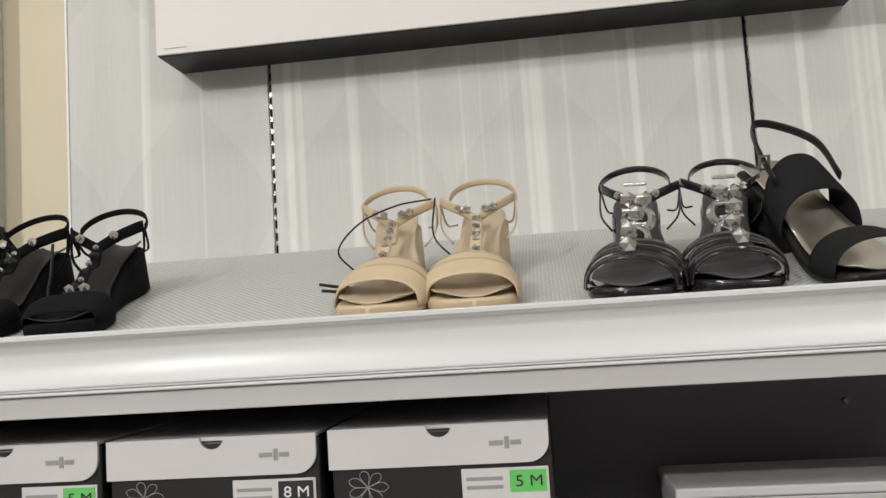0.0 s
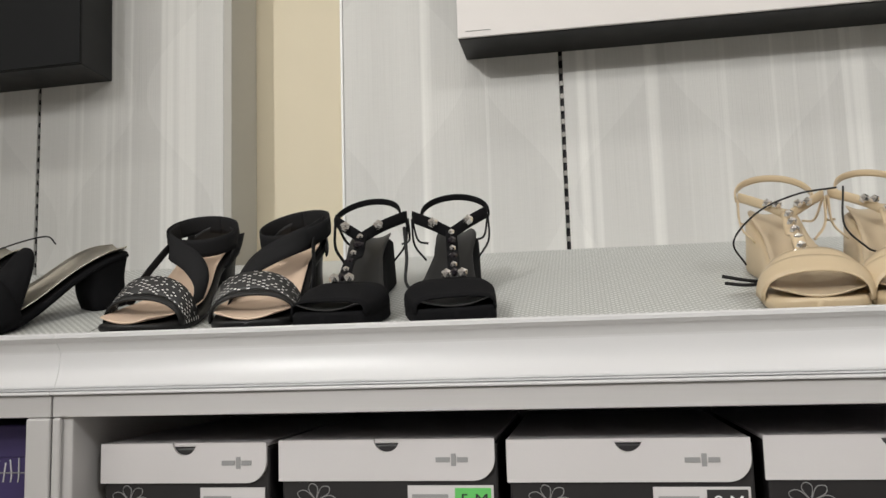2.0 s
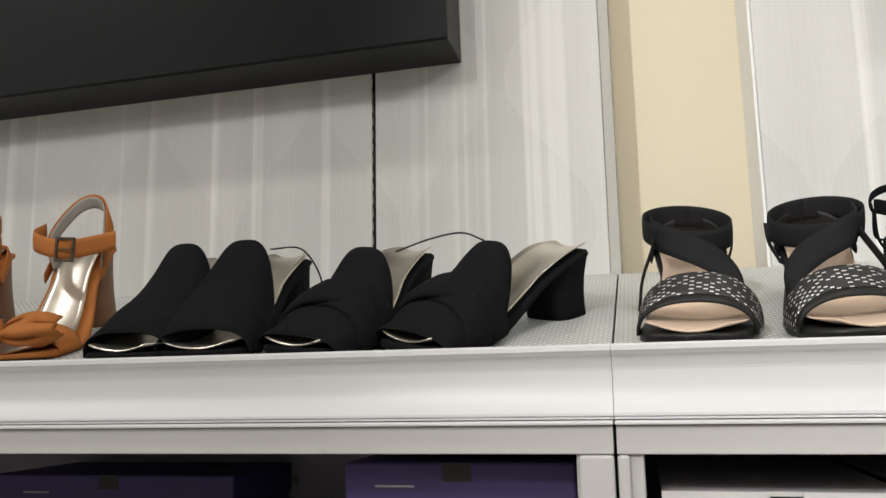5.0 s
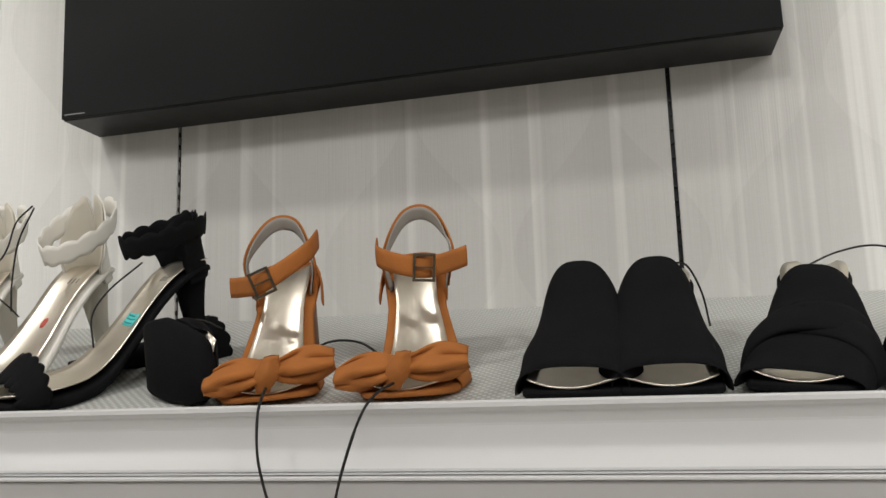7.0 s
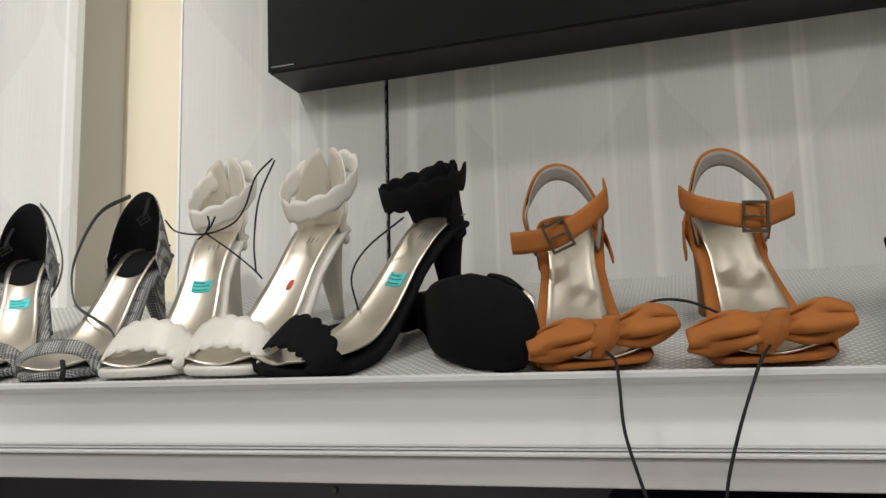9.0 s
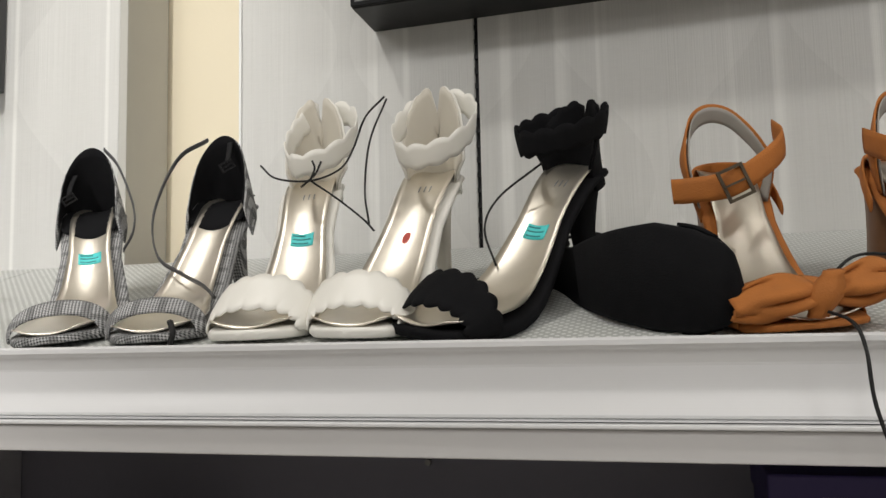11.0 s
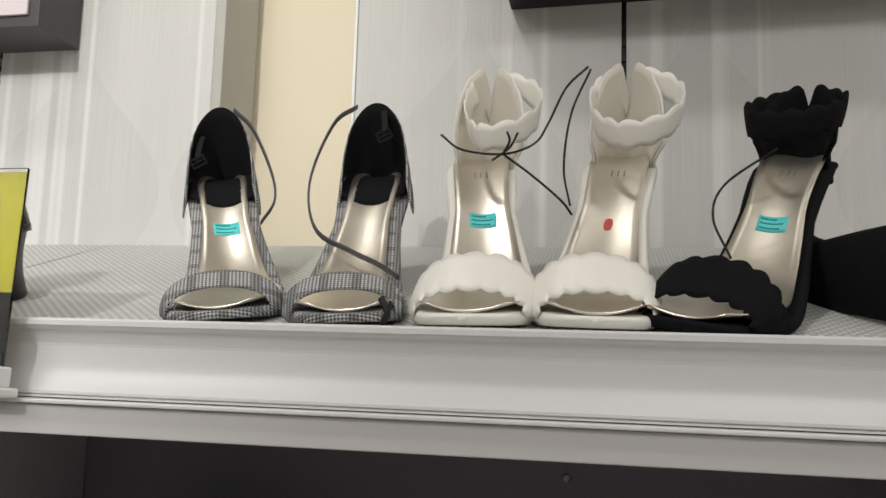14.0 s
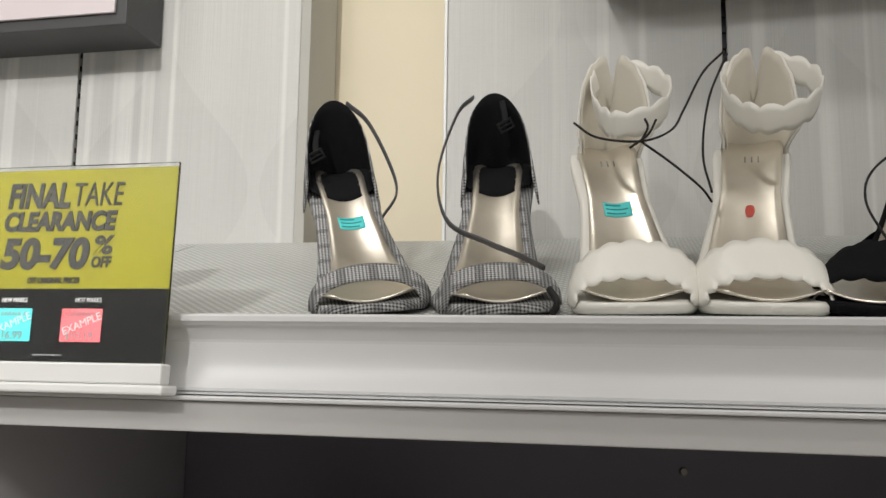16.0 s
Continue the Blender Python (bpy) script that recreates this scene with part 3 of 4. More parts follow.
# ---- clearance sign ----
def clearance_sign():
    t = thing("clearance_sign", pose(-2.309, 0.800, 1.5068, -3, 0, 0), "yellow and black clearance sign in a clear acrylic stand", "sign")
    w, h = 0.153, 0.141
    pl = block("card", (-w / 2, 0.0, 0.019), (w / 2, 0.0008, h), M["yellow"], t, "yellow printed card", bevel=0)
    bl = block("black_band", (-w / 2, -0.0004, 0.019), (w / 2, -0.00005, 0.064), M["boxblk"], t, bevel=0)
    ac = block("acrylic_face", (-w / 2 - 0.002, -0.0035, 0.016), (w / 2 + 0.002, -0.0012, h + 0.002), M["acrylic"], t, "clear acrylic sheet", bevel=0.0003)
    ac.visible_shadow = False
    block("stand_foot", (-w / 2 - 0.004, -0.006, 0), (w / 2 + 0.004, 0.012, 0.006), M["trimw"], t, "white plastic foot", bevel=0.0015)
    block("stand_lip", (-w / 2 - 0.002, -0.005, 0.0062), (w / 2 + 0.002, 0.006, 0.0185), M["trimw"], t, bevel=0.0012)

    def put(words, x, z, size, width, mat, parent=pl, shear=0.12, bold=0.0, d=0.0004):
        lettering("lettering", words, size, M[mat], parent, Matrix.Translation((x + 0.0005, -d, z)) @ pose(0, 0, 0, 90), width, shear, bold)

    put("FINAL", -0.042, 0.1165, 0.022, 0.045, "ink", bold=0.0009)
    put("TAKE", 0.0055, 0.1168, 0.022, 0.035, "ink")
    put("CLEARANCE", -0.043, 0.1015, 0.0165, 0.08, "ink", bold=0.0008)
    put("50-70", -0.043, 0.0775, 0.026, 0.063, "ink", bold=0.0012)
    put("%", 0.0225, 0.086, 0.016, 0.014, "ink", bold=0.0005)
    put("OFF", 0.022, 0.0775, 0.0095, 0.014, "ink", bold=0.0003)
    put("OFF ORIGINAL PRICES", -0.022, 0.0675, 0.0052, 0.037, "ink", bold=0.0002)
    put("NEW MARKS", -0.038, 0.0555, 0.004, 0.018, "whiteink", bl, d=0.0008)
    put("HOT MARKS", 0.014, 0.0555, 0.004, 0.018, "whiteink", bl, d=0.0008)
    for x, c, price in ((-0.043, "teal", "$16.99"), (0.006, "coral", "$10.19")):
        s = block("sample_sticker", (x, -0.0011, 0.031), (x + 0.028, -0.0006, 0.0515), M[c], bl, bevel=0.0002)
        put("CLEARANCE", x + 0.001, 0.047, 0.004, 0.023, "greyink", s, d=0.0013, shear=0)
        put(price, x + 0.003, 0.0325, 0.007, 0.019, "greyink", s, d=0.0013, shear=0)
        lettering("lettering", "EXAMPLE", 0.007, M["whiteink"], s, Matrix.Translation((x + 0.003, -0.0014, 0.035)) @ pose(0, 0, 0, 90) @ pose(0, 0, 0, 0, 0, 22), 0.027)
    block("small_print", (-0.012, -0.0008, 0.0225), (0.008, -0.0005, 0.0232), M["greyink"], bl, bevel=0)
    return t


clearance_sign()


# ---- shoes ----
class Last:
    """The foot's shape: length, ball width, heel height, platform; toe tip at the origin, heel towards +y."""

    def __init__(self, L, w, H, plat, sx=1, wedge=False, toe=0.45, waist=1.0):
        self.waist = waist
        self.L, self.w, self.H, self.plat, self.sx, self.wedge, self.toe = L, w, H, plat, sx, wedge, toe

    def bottom(self, s):
        return 0.0005 if self.wedge else 0.0005 + (self.H + self.plat - 0.0075) * sm(0.31, 0.93, s) + 0.006 * max(0, 0.12 - s) / 0.12

    def top(self, s):
        return self.plat + (self.H - 0.002) * sm(0.3, 0.93, s) + 0.003 * max(0, 0.12 - s) / 0.12

    def hw(self, s):
        return self.w / 2 * float(np.interp(s, [0, 0.015, 0.05, 0.12, 0.24, 0.45, 0.65, 0.83, 0.93, 0.98, 1.0], [0.08, self.toe, self.toe + 0.22, 0.92, 1.0, 0.8 * self.waist, 0.62 * self.waist, 0.69 * self.waist, 0.63 * self.waist, 0.42, 0.06]))

    def cx(self, s):
        return self.sx * 0.006 * math.sin(s * math.pi * 1.6)

    def at(self, s, x=0.0, up=0.0):
        """A point on the insole: x from -1 to 1 across."""
        return Vector((self.cx(s) + x * self.hw(s), s * self.L, self.top(s) + up))


def build_sole(t, f, mat, inmat, inlabel="", wide=0.9, pad=""):
    S = [0, 0.008, 0.02, 0.045, 0.08] + [0.12 + 0.06 * i for i in range(13)] + [0.88, 0.92, 0.95, 0.975, 0.99, 1.0]
    rings = []
    for s in S:
        h, a, b = f.hw(s), f.bottom(s), f.top(s)
        r = min(0.003, (b - a) * 0.3)
        pts = [(-h + r, a), (h - r, a), (h, a + r), (h, b - r), (h - r, b), (-h + r, b), (-h, b - r), (-h, a + r)]
        rings.append([(f.cx(s) + x, s * f.L, z) for x, z in pts])
    so = loft("sole", rings, M[mat], t)

    def ins(u, v):
        s = 0.03 + 0.95 * u
        x = 2 * v - 1
        k = wide + (0.92 - wide) * sm(0.45, 0.12, s) if wide < 0.9 else 0.9
        return f.at(s, x * k, 0.0012 + 0.0055 * x * x)

    sheet("insole", ins, 26, 9, 0.0016, M[inmat], t, inlabel)
    if pad:
        def heel_sock(u, v):
            x = 2 * v - 1
            return f.at(0.745 + 0.23 * u - 0.025 * (1 - x * x) * (1 - u), x * 0.93, 0.0026 + 0.0058 * x * x)

        sheet("heel_sock", heel_sock, 10, 9, 0.0012, M[pad], t, "dark heel sock over the insole")
    return so


def arch(t, f, name, mat, s0, s1, h, label="", lean=0.0, thick=0.0022, nu=22, nv=7, scallop=0.0, waves=9, skew=0.0, spread=1.0, h2=None, square=0.8):
    """A band over the foot from edge to edge between two stations."""

    def fn(u, v):
        a = math.pi * u
        e = scallop * abs(math.sin(u * waves * math.pi))
        s = s0 + (s1 - s0) * v + (e * (1 if v > 0.5 else -1) * abs(2 * v - 1)) + skew * (u - 0.5)
        w = f.hw(max(0.05, s)) * 1.03 * spread
        z = f.top(s) - 0.004
        return Vector((f.cx(s) - w * math.copysign(abs(math.cos(a)) ** (square + 0.1), math.cos(a)), s * f.L + lean * math.sin(a), z + (h + ((h2 or 1.1 * h) - h) * v + (0.12 * e * (2 * v - 1) if scallop else 0)) * math.sin(a) ** square))

    return sheet(name, fn, nu, nv, thick, M[mat], t, label)


def counter(t, f, name, mat, s0, h0, h1, label="", power=1.5, scallop=0.0, lean=0.1, thick=0.0024, gap=0.0):
    """The cup round the heel, high at the back."""

    def fn(u, v):
        a = (u - 0.5) * math.pi
        side = math.sin(a)
        back = math.cos(a)
        s = s0 + (1 - s0) * back ** 0.85
        w = f.hw(0.84) * 1.06 if s < 0.84 else f.hw(0.84) * 1.06
        h = h0 + (h1 - h0) * back ** power
        z = f.top(min(1, s)) - 0.006 + v * (h + scallop * abs(math.sin(u * 12 * math.pi)) * v)
        k = 1 - lean * v
        return Vector((f.cx(0.85) + w * side * k, s * f.L - 0.006 * v * back, z))

    return sheet(name, fn, 33, 9, thick, M[mat], t, label)


def heel_block(t, f, mat, w0, w1, d0, d1, label=""):
    """A heel lofted from the seat down to the ground."""
    yb = f.L - 0.003
    rings = []
    for i in range(9):
        q = i / 8
        w, d = w0 + (w1 - w0) * q ** 0.7, d0 + (d1 - d0) * q ** 0.7
        yc = yb - d / 2 - 0.006 * q - 0.004 * math.sin(q * math.pi)
        ring = []
        for k in range(16):
            a = 2 * math.pi * k / 16
            c, s = math.cos(a), math.sin(a)
            py = yc + d / 2 * math.copysign(abs(s) ** 0.6, s)
            ring.append((f.cx(0.9) + w / 2 * math.copysign(abs(c) ** 0.6, c), py, (f.bottom(min(1, py / f.L)) + 0.002) * (1 - q)))
        rings.append(ring)
    return loft("heel", rings, M[mat], t, label)


def stones(t, places, r, mat="gem"):
    for p in places:
        bm = bmesh.new()
        bmesh.ops.create_icosphere(bm, subdivisions=1, radius=r, matrix=Matrix.Translation(p) @ Matrix.Diagonal((1, 0.75, 0.9, 1)))
        me = bpy.data.meshes.new("rhinestone")
        bm.to_mesh(me), bm.free()
        me.materials.append(M[mat])
        new("rhinestone", me).parent = t


def ankle_loop(t, f, name, mat, y, z, rx, ry, width, a0=0, a1=360, tilt=0.0, label="", wave=0.0, waves=10, thick=0.002, flare=0.0, n=40):
    """A strap round the ankle; tilt: metres by which its back stands above its front."""
    pts, ups = [], []
    for i in range(n):
        a = radians(a0 + (a1 - a0) * i / (n - 1))
        pts.append((f.cx(0.85) + rx * math.sin(a), y - ry * math.cos(a), z - tilt * math.cos(a) * 0.5))
        ups.append((flare * math.sin(a), -flare * math.cos(a), 1))
    return band(name, pts, ups, width, thick, M[mat], t, label, n=n, wave=wave, waves=waves)


def shelf_pose(x, y, rz, lift=0.0):
    z = SHELF_Z - 0.0025 + (y - LIP_Y - 0.012) * math.tan(radians(SLOPE)) + lift
    return Matrix.Translation((x, y, z)) @ pose(0, 0, 0, SLOPE) @ pose(0, 0, 0, 0, 0, rz)


def on_insole(f, s, dx, up):
    """A point dx metres off the middle of the dished insole."""
    return f.at(s, 0, up + 0.0055 * (dx / (f.hw(s) * 0.72)) ** 2) + Vector((dx, 0, 0))


def sticker(t, f, s, mat, w, h, label):
    def fn(u, v):
        return on_insole(f, s + (v - 0.5) * h / f.L, (u - 0.5) * w, 0.0026)

    st = sheet("price_sticker", fn, 9, 4, 0.0003, M[mat], t, label)
    for q, e in ((-0.28, 0.7), (0.02, 0.8), (0.3, 0.55)):
        def line(u, v):
            return on_insole(f, s + (q + (v - 0.5) * 0.09) * h / f.L, (u * e - 0.42) * w, 0.0029)

        sheet("printed_line", line, 7, 3, 0.0002, M["tealink"], st)


def plaid_sandal(x, y, rz, sx, open_strap):
    f = Last(0.218, 0.085, 0.072, 0.009, sx, toe=0.5)
    t = thing("high_heel_sandal", shelf_pose(x, y, rz), "black and white plaid high heel sandal with ankle strap" + (" hanging loose" if open_strap else ""), "sandal", "pair of plaid sandals")
    build_sole(t, f, "plaid", "silverin", "pewter metallic insole", 0.68, "suede")
    arch(t, f, "toe_strap", "plaid", 0.07, 0.125, 0.018, "plaid toe band", lean=0.002, h2=0.028)
    counter(t, f, "heel_cup_lining", "suede", 0.75, 0.026, 0.072, "black inner lining", 1.1, lean=0.2, thick=0.0018)
    o = counter(t, f, "heel_cup", "plaid", 0.73, 0.026, 0.072, "plaid heel cup", 1.1, lean=0.15)
    o.location = (0, 0.0025, -0.001)
    heel_block(t, f, "plaid", 0.034, 0.011, 0.034, 0.012, "plaid covered stiletto heel")
    if open_strap:
        p = [(-0.012, 0.215, 0.142), (-0.026, 0.17, 0.128), (-0.042, 0.14, 0.085), (-0.036, 0.12, 0.05), (-0.008, 0.1, 0.036), (0.014, 0.085, 0.028), (0.03, 0.065, 0.022)]
        b = (0.013, 0.186, 0.118)
    else:
        p = [(0.006, 0.215, 0.142), (0.022, 0.195, 0.125), (0.036, 0.17, 0.09), (0.038, 0.15, 0.068), (0.026, 0.15, 0.05)]
        b = (-0.023, 0.178, 0.1)
    band("ankle_strap", p, [(0.15, -0.4, 0.9)] * len(p), 0.0044, 0.0018, M["charcoal"], t, "thin charcoal ankle strap", n=36)
    band("buckle_tab", [(b[0] * 0.9, b[1] + 0.022, b[2] + 0.02), (b[0], b[1] + 0.01, b[2] + 0.01), b], [(1, 0, 0.2)] * 3, 0.005, 0.0015, M["elastic"], t)
    ring_frame("buckle", 0.0115, 0.007, 0.0008, M["slot"], t, Matrix.Translation(b) @ pose(0, 0, 0, 0, -25, 10))
    if not open_strap:
        sticker(t, f, 0.62, "teal", 0.02, 0.0105, "teal price sticker")
    return t


def scallop_heel(x, y, rz, sx, black, mark, m=None, swing=0.0, girth=0.031, rise=0.078, w=0.084):
    """swing: how far the cuff hangs to one side; girth: half its width."""
    mt, ln = ("suede", "suede") if black else ("whitel", "whiteline")
    f = Last(0.225, w, 0.084, 0.010, sx, toe=0.55)
    col = "black suede" if black else "white patent"
    t = thing("high_heel_sandal", m or shelf_pose(x, y, rz), col + " scalloped high heel sandal" + (" lying on its side" if m else " with ankle cuff"), "sandal", "pair of %s sandals" % ("black scalloped" if black else "white scalloped"))
    build_sole(t, f, mt, "silverin", "pewter metallic insole", 0.78)
    arch(t, f, "toe_band", mt, 0.075, 0.17, 0.018, "scalloped toe band", lean=0.002, h2=0.037, scallop=0.013, waves=9, nu=73, nv=7, thick=0.0026)
    seat = f.top(0.95)

    # closed back: a half shell that rises from the seat, narrows, and splits at the top
    def shell(inner):
        def fn(u, v):
            a = (u - 0.5) * 3.0
            r = (0.0268 - 0.0045 * math.sin(v * math.pi * 0.9) + 0.004 * v * v) - inner
            slit = 1 - 0.3 * math.exp(-((u - 0.5) / 0.035) ** 2)
            side = abs(2 * u - 1)
            z0 = f.top(0.8) - 0.006 + (seat - f.top(0.8)) * (1 - side)
            z1 = z0 + 0.03 + (seat + rise - z0 - 0.03) * (1 - side ** 2.2)
            wavy = 0.0022 * abs(math.sin(u * 9 * math.pi)) * v ** 6
            return Vector((f.cx(0.9) + r * math.sin(a) + swing * 0.4 * v, 0.19 + (0.033 - inner) * math.cos(a) - 0.006 * v, z0 + (z1 - z0) * v * (slit if v > 0.6 else 1) + wavy))
        return fn

    sheet("heel_back", shell(0.0), 41, 13, 0.0022, M[mt], t, "tall closed back split at the top")
    sheet("heel_lining", shell(0.0024), 41, 13, 0.0012, M[ln], t)
    # slanted cuff: low in front, high behind
    pts, ups = [], []
    for i in range(105):
        a = radians((-168 + 330 * i / 104) * sx)
        fr = (1 + math.cos(a)) / 2
        pts.append((f.cx(0.9) + swing * (0.35 + 0.65 * abs(math.sin(a))) + girth * math.sin(a), 0.184 - 0.042 * math.cos(a), seat + rise - 0.012 - (0.043 if rise > 0.06 else 0.016) * fr))
        ups.append((0.16 * math.sin(a), -0.16 * math.cos(a), 1))
    band("ankle_cuff", pts, ups, 0.0165, 0.002, M[mt], t, "scalloped ankle cuff", n=105, wave=0.0032, waves=13)
    heel_block(t, f, mt if black else "whiteline", 0.032, 0.010, 0.034, 0.011, "slim stiletto heel")
    if mark == "red":
        def dot(u, v):
            a = u * 2 * math.pi
            return f.at(0.6 + 0.0046 * v * math.sin(a) / f.L, 0, 0.0023) + Vector((0.0046 * v * math.cos(a), 0, 0))
        sheet("red_sticker", dot, 16, 3, 0.0003, M["red"], t, "round red sticker", closed=True)
    elif mark:
        sticker(t, f, 0.61, "teal", 0.02, 0.0105, "teal price sticker")
    for q in (-0.3, 0, 0.3):
        def mark_line(u, v):
            return f.at(0.78 + 0.03 * v, 0, 0.0026) + Vector((q * 0.016 + (u - 0.5) * 0.0011, 0, 0))

        sheet("printed_mark", mark_line, 3, 4, 0.0002, M["greyink"], t)
    return t


def bow_sandal(x, y, rz, sx):
    f = Last(0.2, 0.084, 0.074, 0.007, sx, toe=0.55)
    t = thing("block_heel_sandal", shelf_pose(x, y, rz), "cognac suede sandal with knotted bow and buckled strap", "sandal", "pair of cognac bow sandals")
    build_sole(t, f, "brown", "silverin", "pewter metallic insole", 0.7)
    # bow: two gathered lobes and a knot
    def lobe(sgn):
        def fn(u, v):
            wdt = 0.004 + 0.0115 * math.sin(math.pi * (0.06 + 0.84 * u)) ** 1.1
            fold = (0.0045 * math.sin(v * math.pi * 5 + sgn + 2.5 * u) + 0.002 * math.sin(v * 23 - 5 * u + 2 * sgn)) * (1 - 0.6 * u)
            yy = 0.017 - 0.003 * u + fold - 0.014 * math.sin(v * math.pi)
            return Vector((sgn * (0.004 + 0.047 * u), yy + 0.01 * u * u, 0.026 - 0.002 * u + (0.004 * u if sgn > 0 else -0.006 * u) + (2 * v - 1) * wdt))
        return fn

    for sgn in (-1, 1):
        sheet("bow_loop", lobe(sgn), 22, 25, 0.004, M["brown"], t, "folded suede bow loop")
    rings = []
    for i in range(11):
        q = i / 10
        r = 0.011 * math.sin(max(0.12, min(0.88, q)) * math.pi) ** 0.5
        rings.append([(r * math.cos(a) * 0.9 + (q - 0.5) * 0.01, 0.003 + 0.7 * r * math.sin(a) + 0.001 * math.sin(5 * a), 0.013 + 0.027 * q) for a in [k * math.pi / 7 for k in range(14)]])
    loft("bow_knot", rings, M["brown"], t, "suede knot")
    arch(t, f, "toe_band", "brown", 0.13, 0.26, 0.016, h2=0.024)
    counter(t, f, "heel_cup", "brown", 0.7, 0.01, 0.016, "", 0.8, lean=0.02)
    pts = [(-sx * 0.026, 0.17, 0.066), (-sx * 0.031, 0.172, 0.095), (-sx * 0.018, 0.2, 0.124), (0, 0.208, 0.132), (sx * 0.018, 0.2, 0.124), (sx * 0.033, 0.172, 0.1), (sx * 0.026, 0.168, 0.066)]
    pts = [(a, b - 0.02, c - 0.003) for a, b, c in pts]
    band("back_strap", pts, [(-sx * 0.2, -0.8, 0.1), (0, -0.9, 0.3), (0, -0.25, 1), (0, -0.2, 1), (0, -0.25, 1), (0, -0.9, 0.3), (sx * 0.2, -0.8, 0.1)], 0.014, 0.0022, M["brown"], t, "suede strap round the heel", n=40)
    pin = [(p[0] * 0.93, p[1] - 0.0025, p[2] - 0.0015) for p in pts]
    band("strap_lining", pin, [(-sx * 0.2, -0.8, 0.1), (0, -0.9, 0.3), (0, -0.25, 1), (0, -0.2, 1), (0, -0.25, 1), (0, -0.9, 0.3), (sx * 0.2, -0.8, 0.1)], 0.0125, 0.0015, M["lining"], t, "grey strap lining", n=40)
    fp = [(-sx * 0.036, 0.165, 0.098), (-sx * 0.03, 0.135, 0.094), (-sx * 0.01, 0.121, 0.09), (sx * 0.014, 0.12, 0.088), (sx * 0.036, 0.14, 0.092), (sx * 0.046, 0.15, 0.095)]
    fp = [(a, b - 0.012, c + a * (0.4 if sx < 0 else -0.1)) for a, b, c in fp]
    band("ankle_strap", fp, [(0, 0.25, 1)] * 6, 0.0185, 0.0026, M["brown"], t, "buckled front strap", n=36)
    ring_frame("buckle", 0.017, 0.0215, 0.0011, M["bronze"], t, Matrix.Translation((sx * 0.012, 0.1045, 0.088 + sx * 0.012 * (0.4 if sx < 0 else -0.1))) @ pose(0, 0, 0, -14, -20 if sx < 0 else 5, 0))
    heel_block(t, f, "wood", 0.044, 0.038, 0.042, 0.036, "stacked brown block heel")
    return t


def peep_mule(x, y, rz, sx, knot, heel="suede"):
    f = Last(0.205, 0.084, 0.048, 0.009, sx, toe=0.6)
    t = thing("peep_toe_mule", shelf_pose(x, y, rz), "black suede peep-toe mule with " + ("a knotted front" if knot else "a plain high vamp"), "mule", "pair of black %s mules" % ("knotted" if knot else "plain"))
    build_sole(t, f, "suede", "silverin", "pewter metallic insole")

    def vamp(u, v):
        a = math.pi * u
        s = (0.035 if knot else 0.07) + (0.5 - 0.17 * (1 - math.sin(a)) ** 1.2) * v
        w = f.hw(max(0.12, s)) * 1.05
        h = (0.014 if knot else 0.021) + (0.047 if knot else 0.048) * v ** 0.9 - 0.006 * v * v
        crease = 0.0018 * math.sin(v * 19 + u * 6) * math.sin(a) if knot else 0
        return Vector((f.cx(s) - w * math.copysign(abs(math.cos(a)) ** 0.7, math.cos(a)), s * f.L, f.top(s) - 0.005 + h * math.sin(a) ** 0.75 + crease))

    sheet("vamp", vamp, 26, 15, 0.0026, M["suede"], t, "suede upper")
    if knot:
        for sgn in (-1, 1):
            arch(t, f, "knot_fold", "suede", 0.2, 0.33, 0.033 + 0.002 * sgn, "gathered suede fold", skew=0.13 * sgn, h2=0.046 + 0.002 * sgn, thick=0.007, spread=1.03)
        rings = []
        for i in range(9):
            q = i / 8
            r = 0.012 * math.sin(max(0.1, min(0.9, q)) * math.pi) ** 0.6
            rings.append([(r * math.cos(a) * 1.3, 0.05 + 0.012 * q + 0.6 * r * math.sin(a), 0.03 + 0.022 * q + 0.002 * math.sin(3 * a)) for a in [k * math.pi / 6 for k in range(12)]])
        loft("knot", rings, M["suede"], t, "tied suede knot")
    heel_block(t, f, "suede", 0.05, 0.046, 0.048, 0.042, "black block heel")
    return t


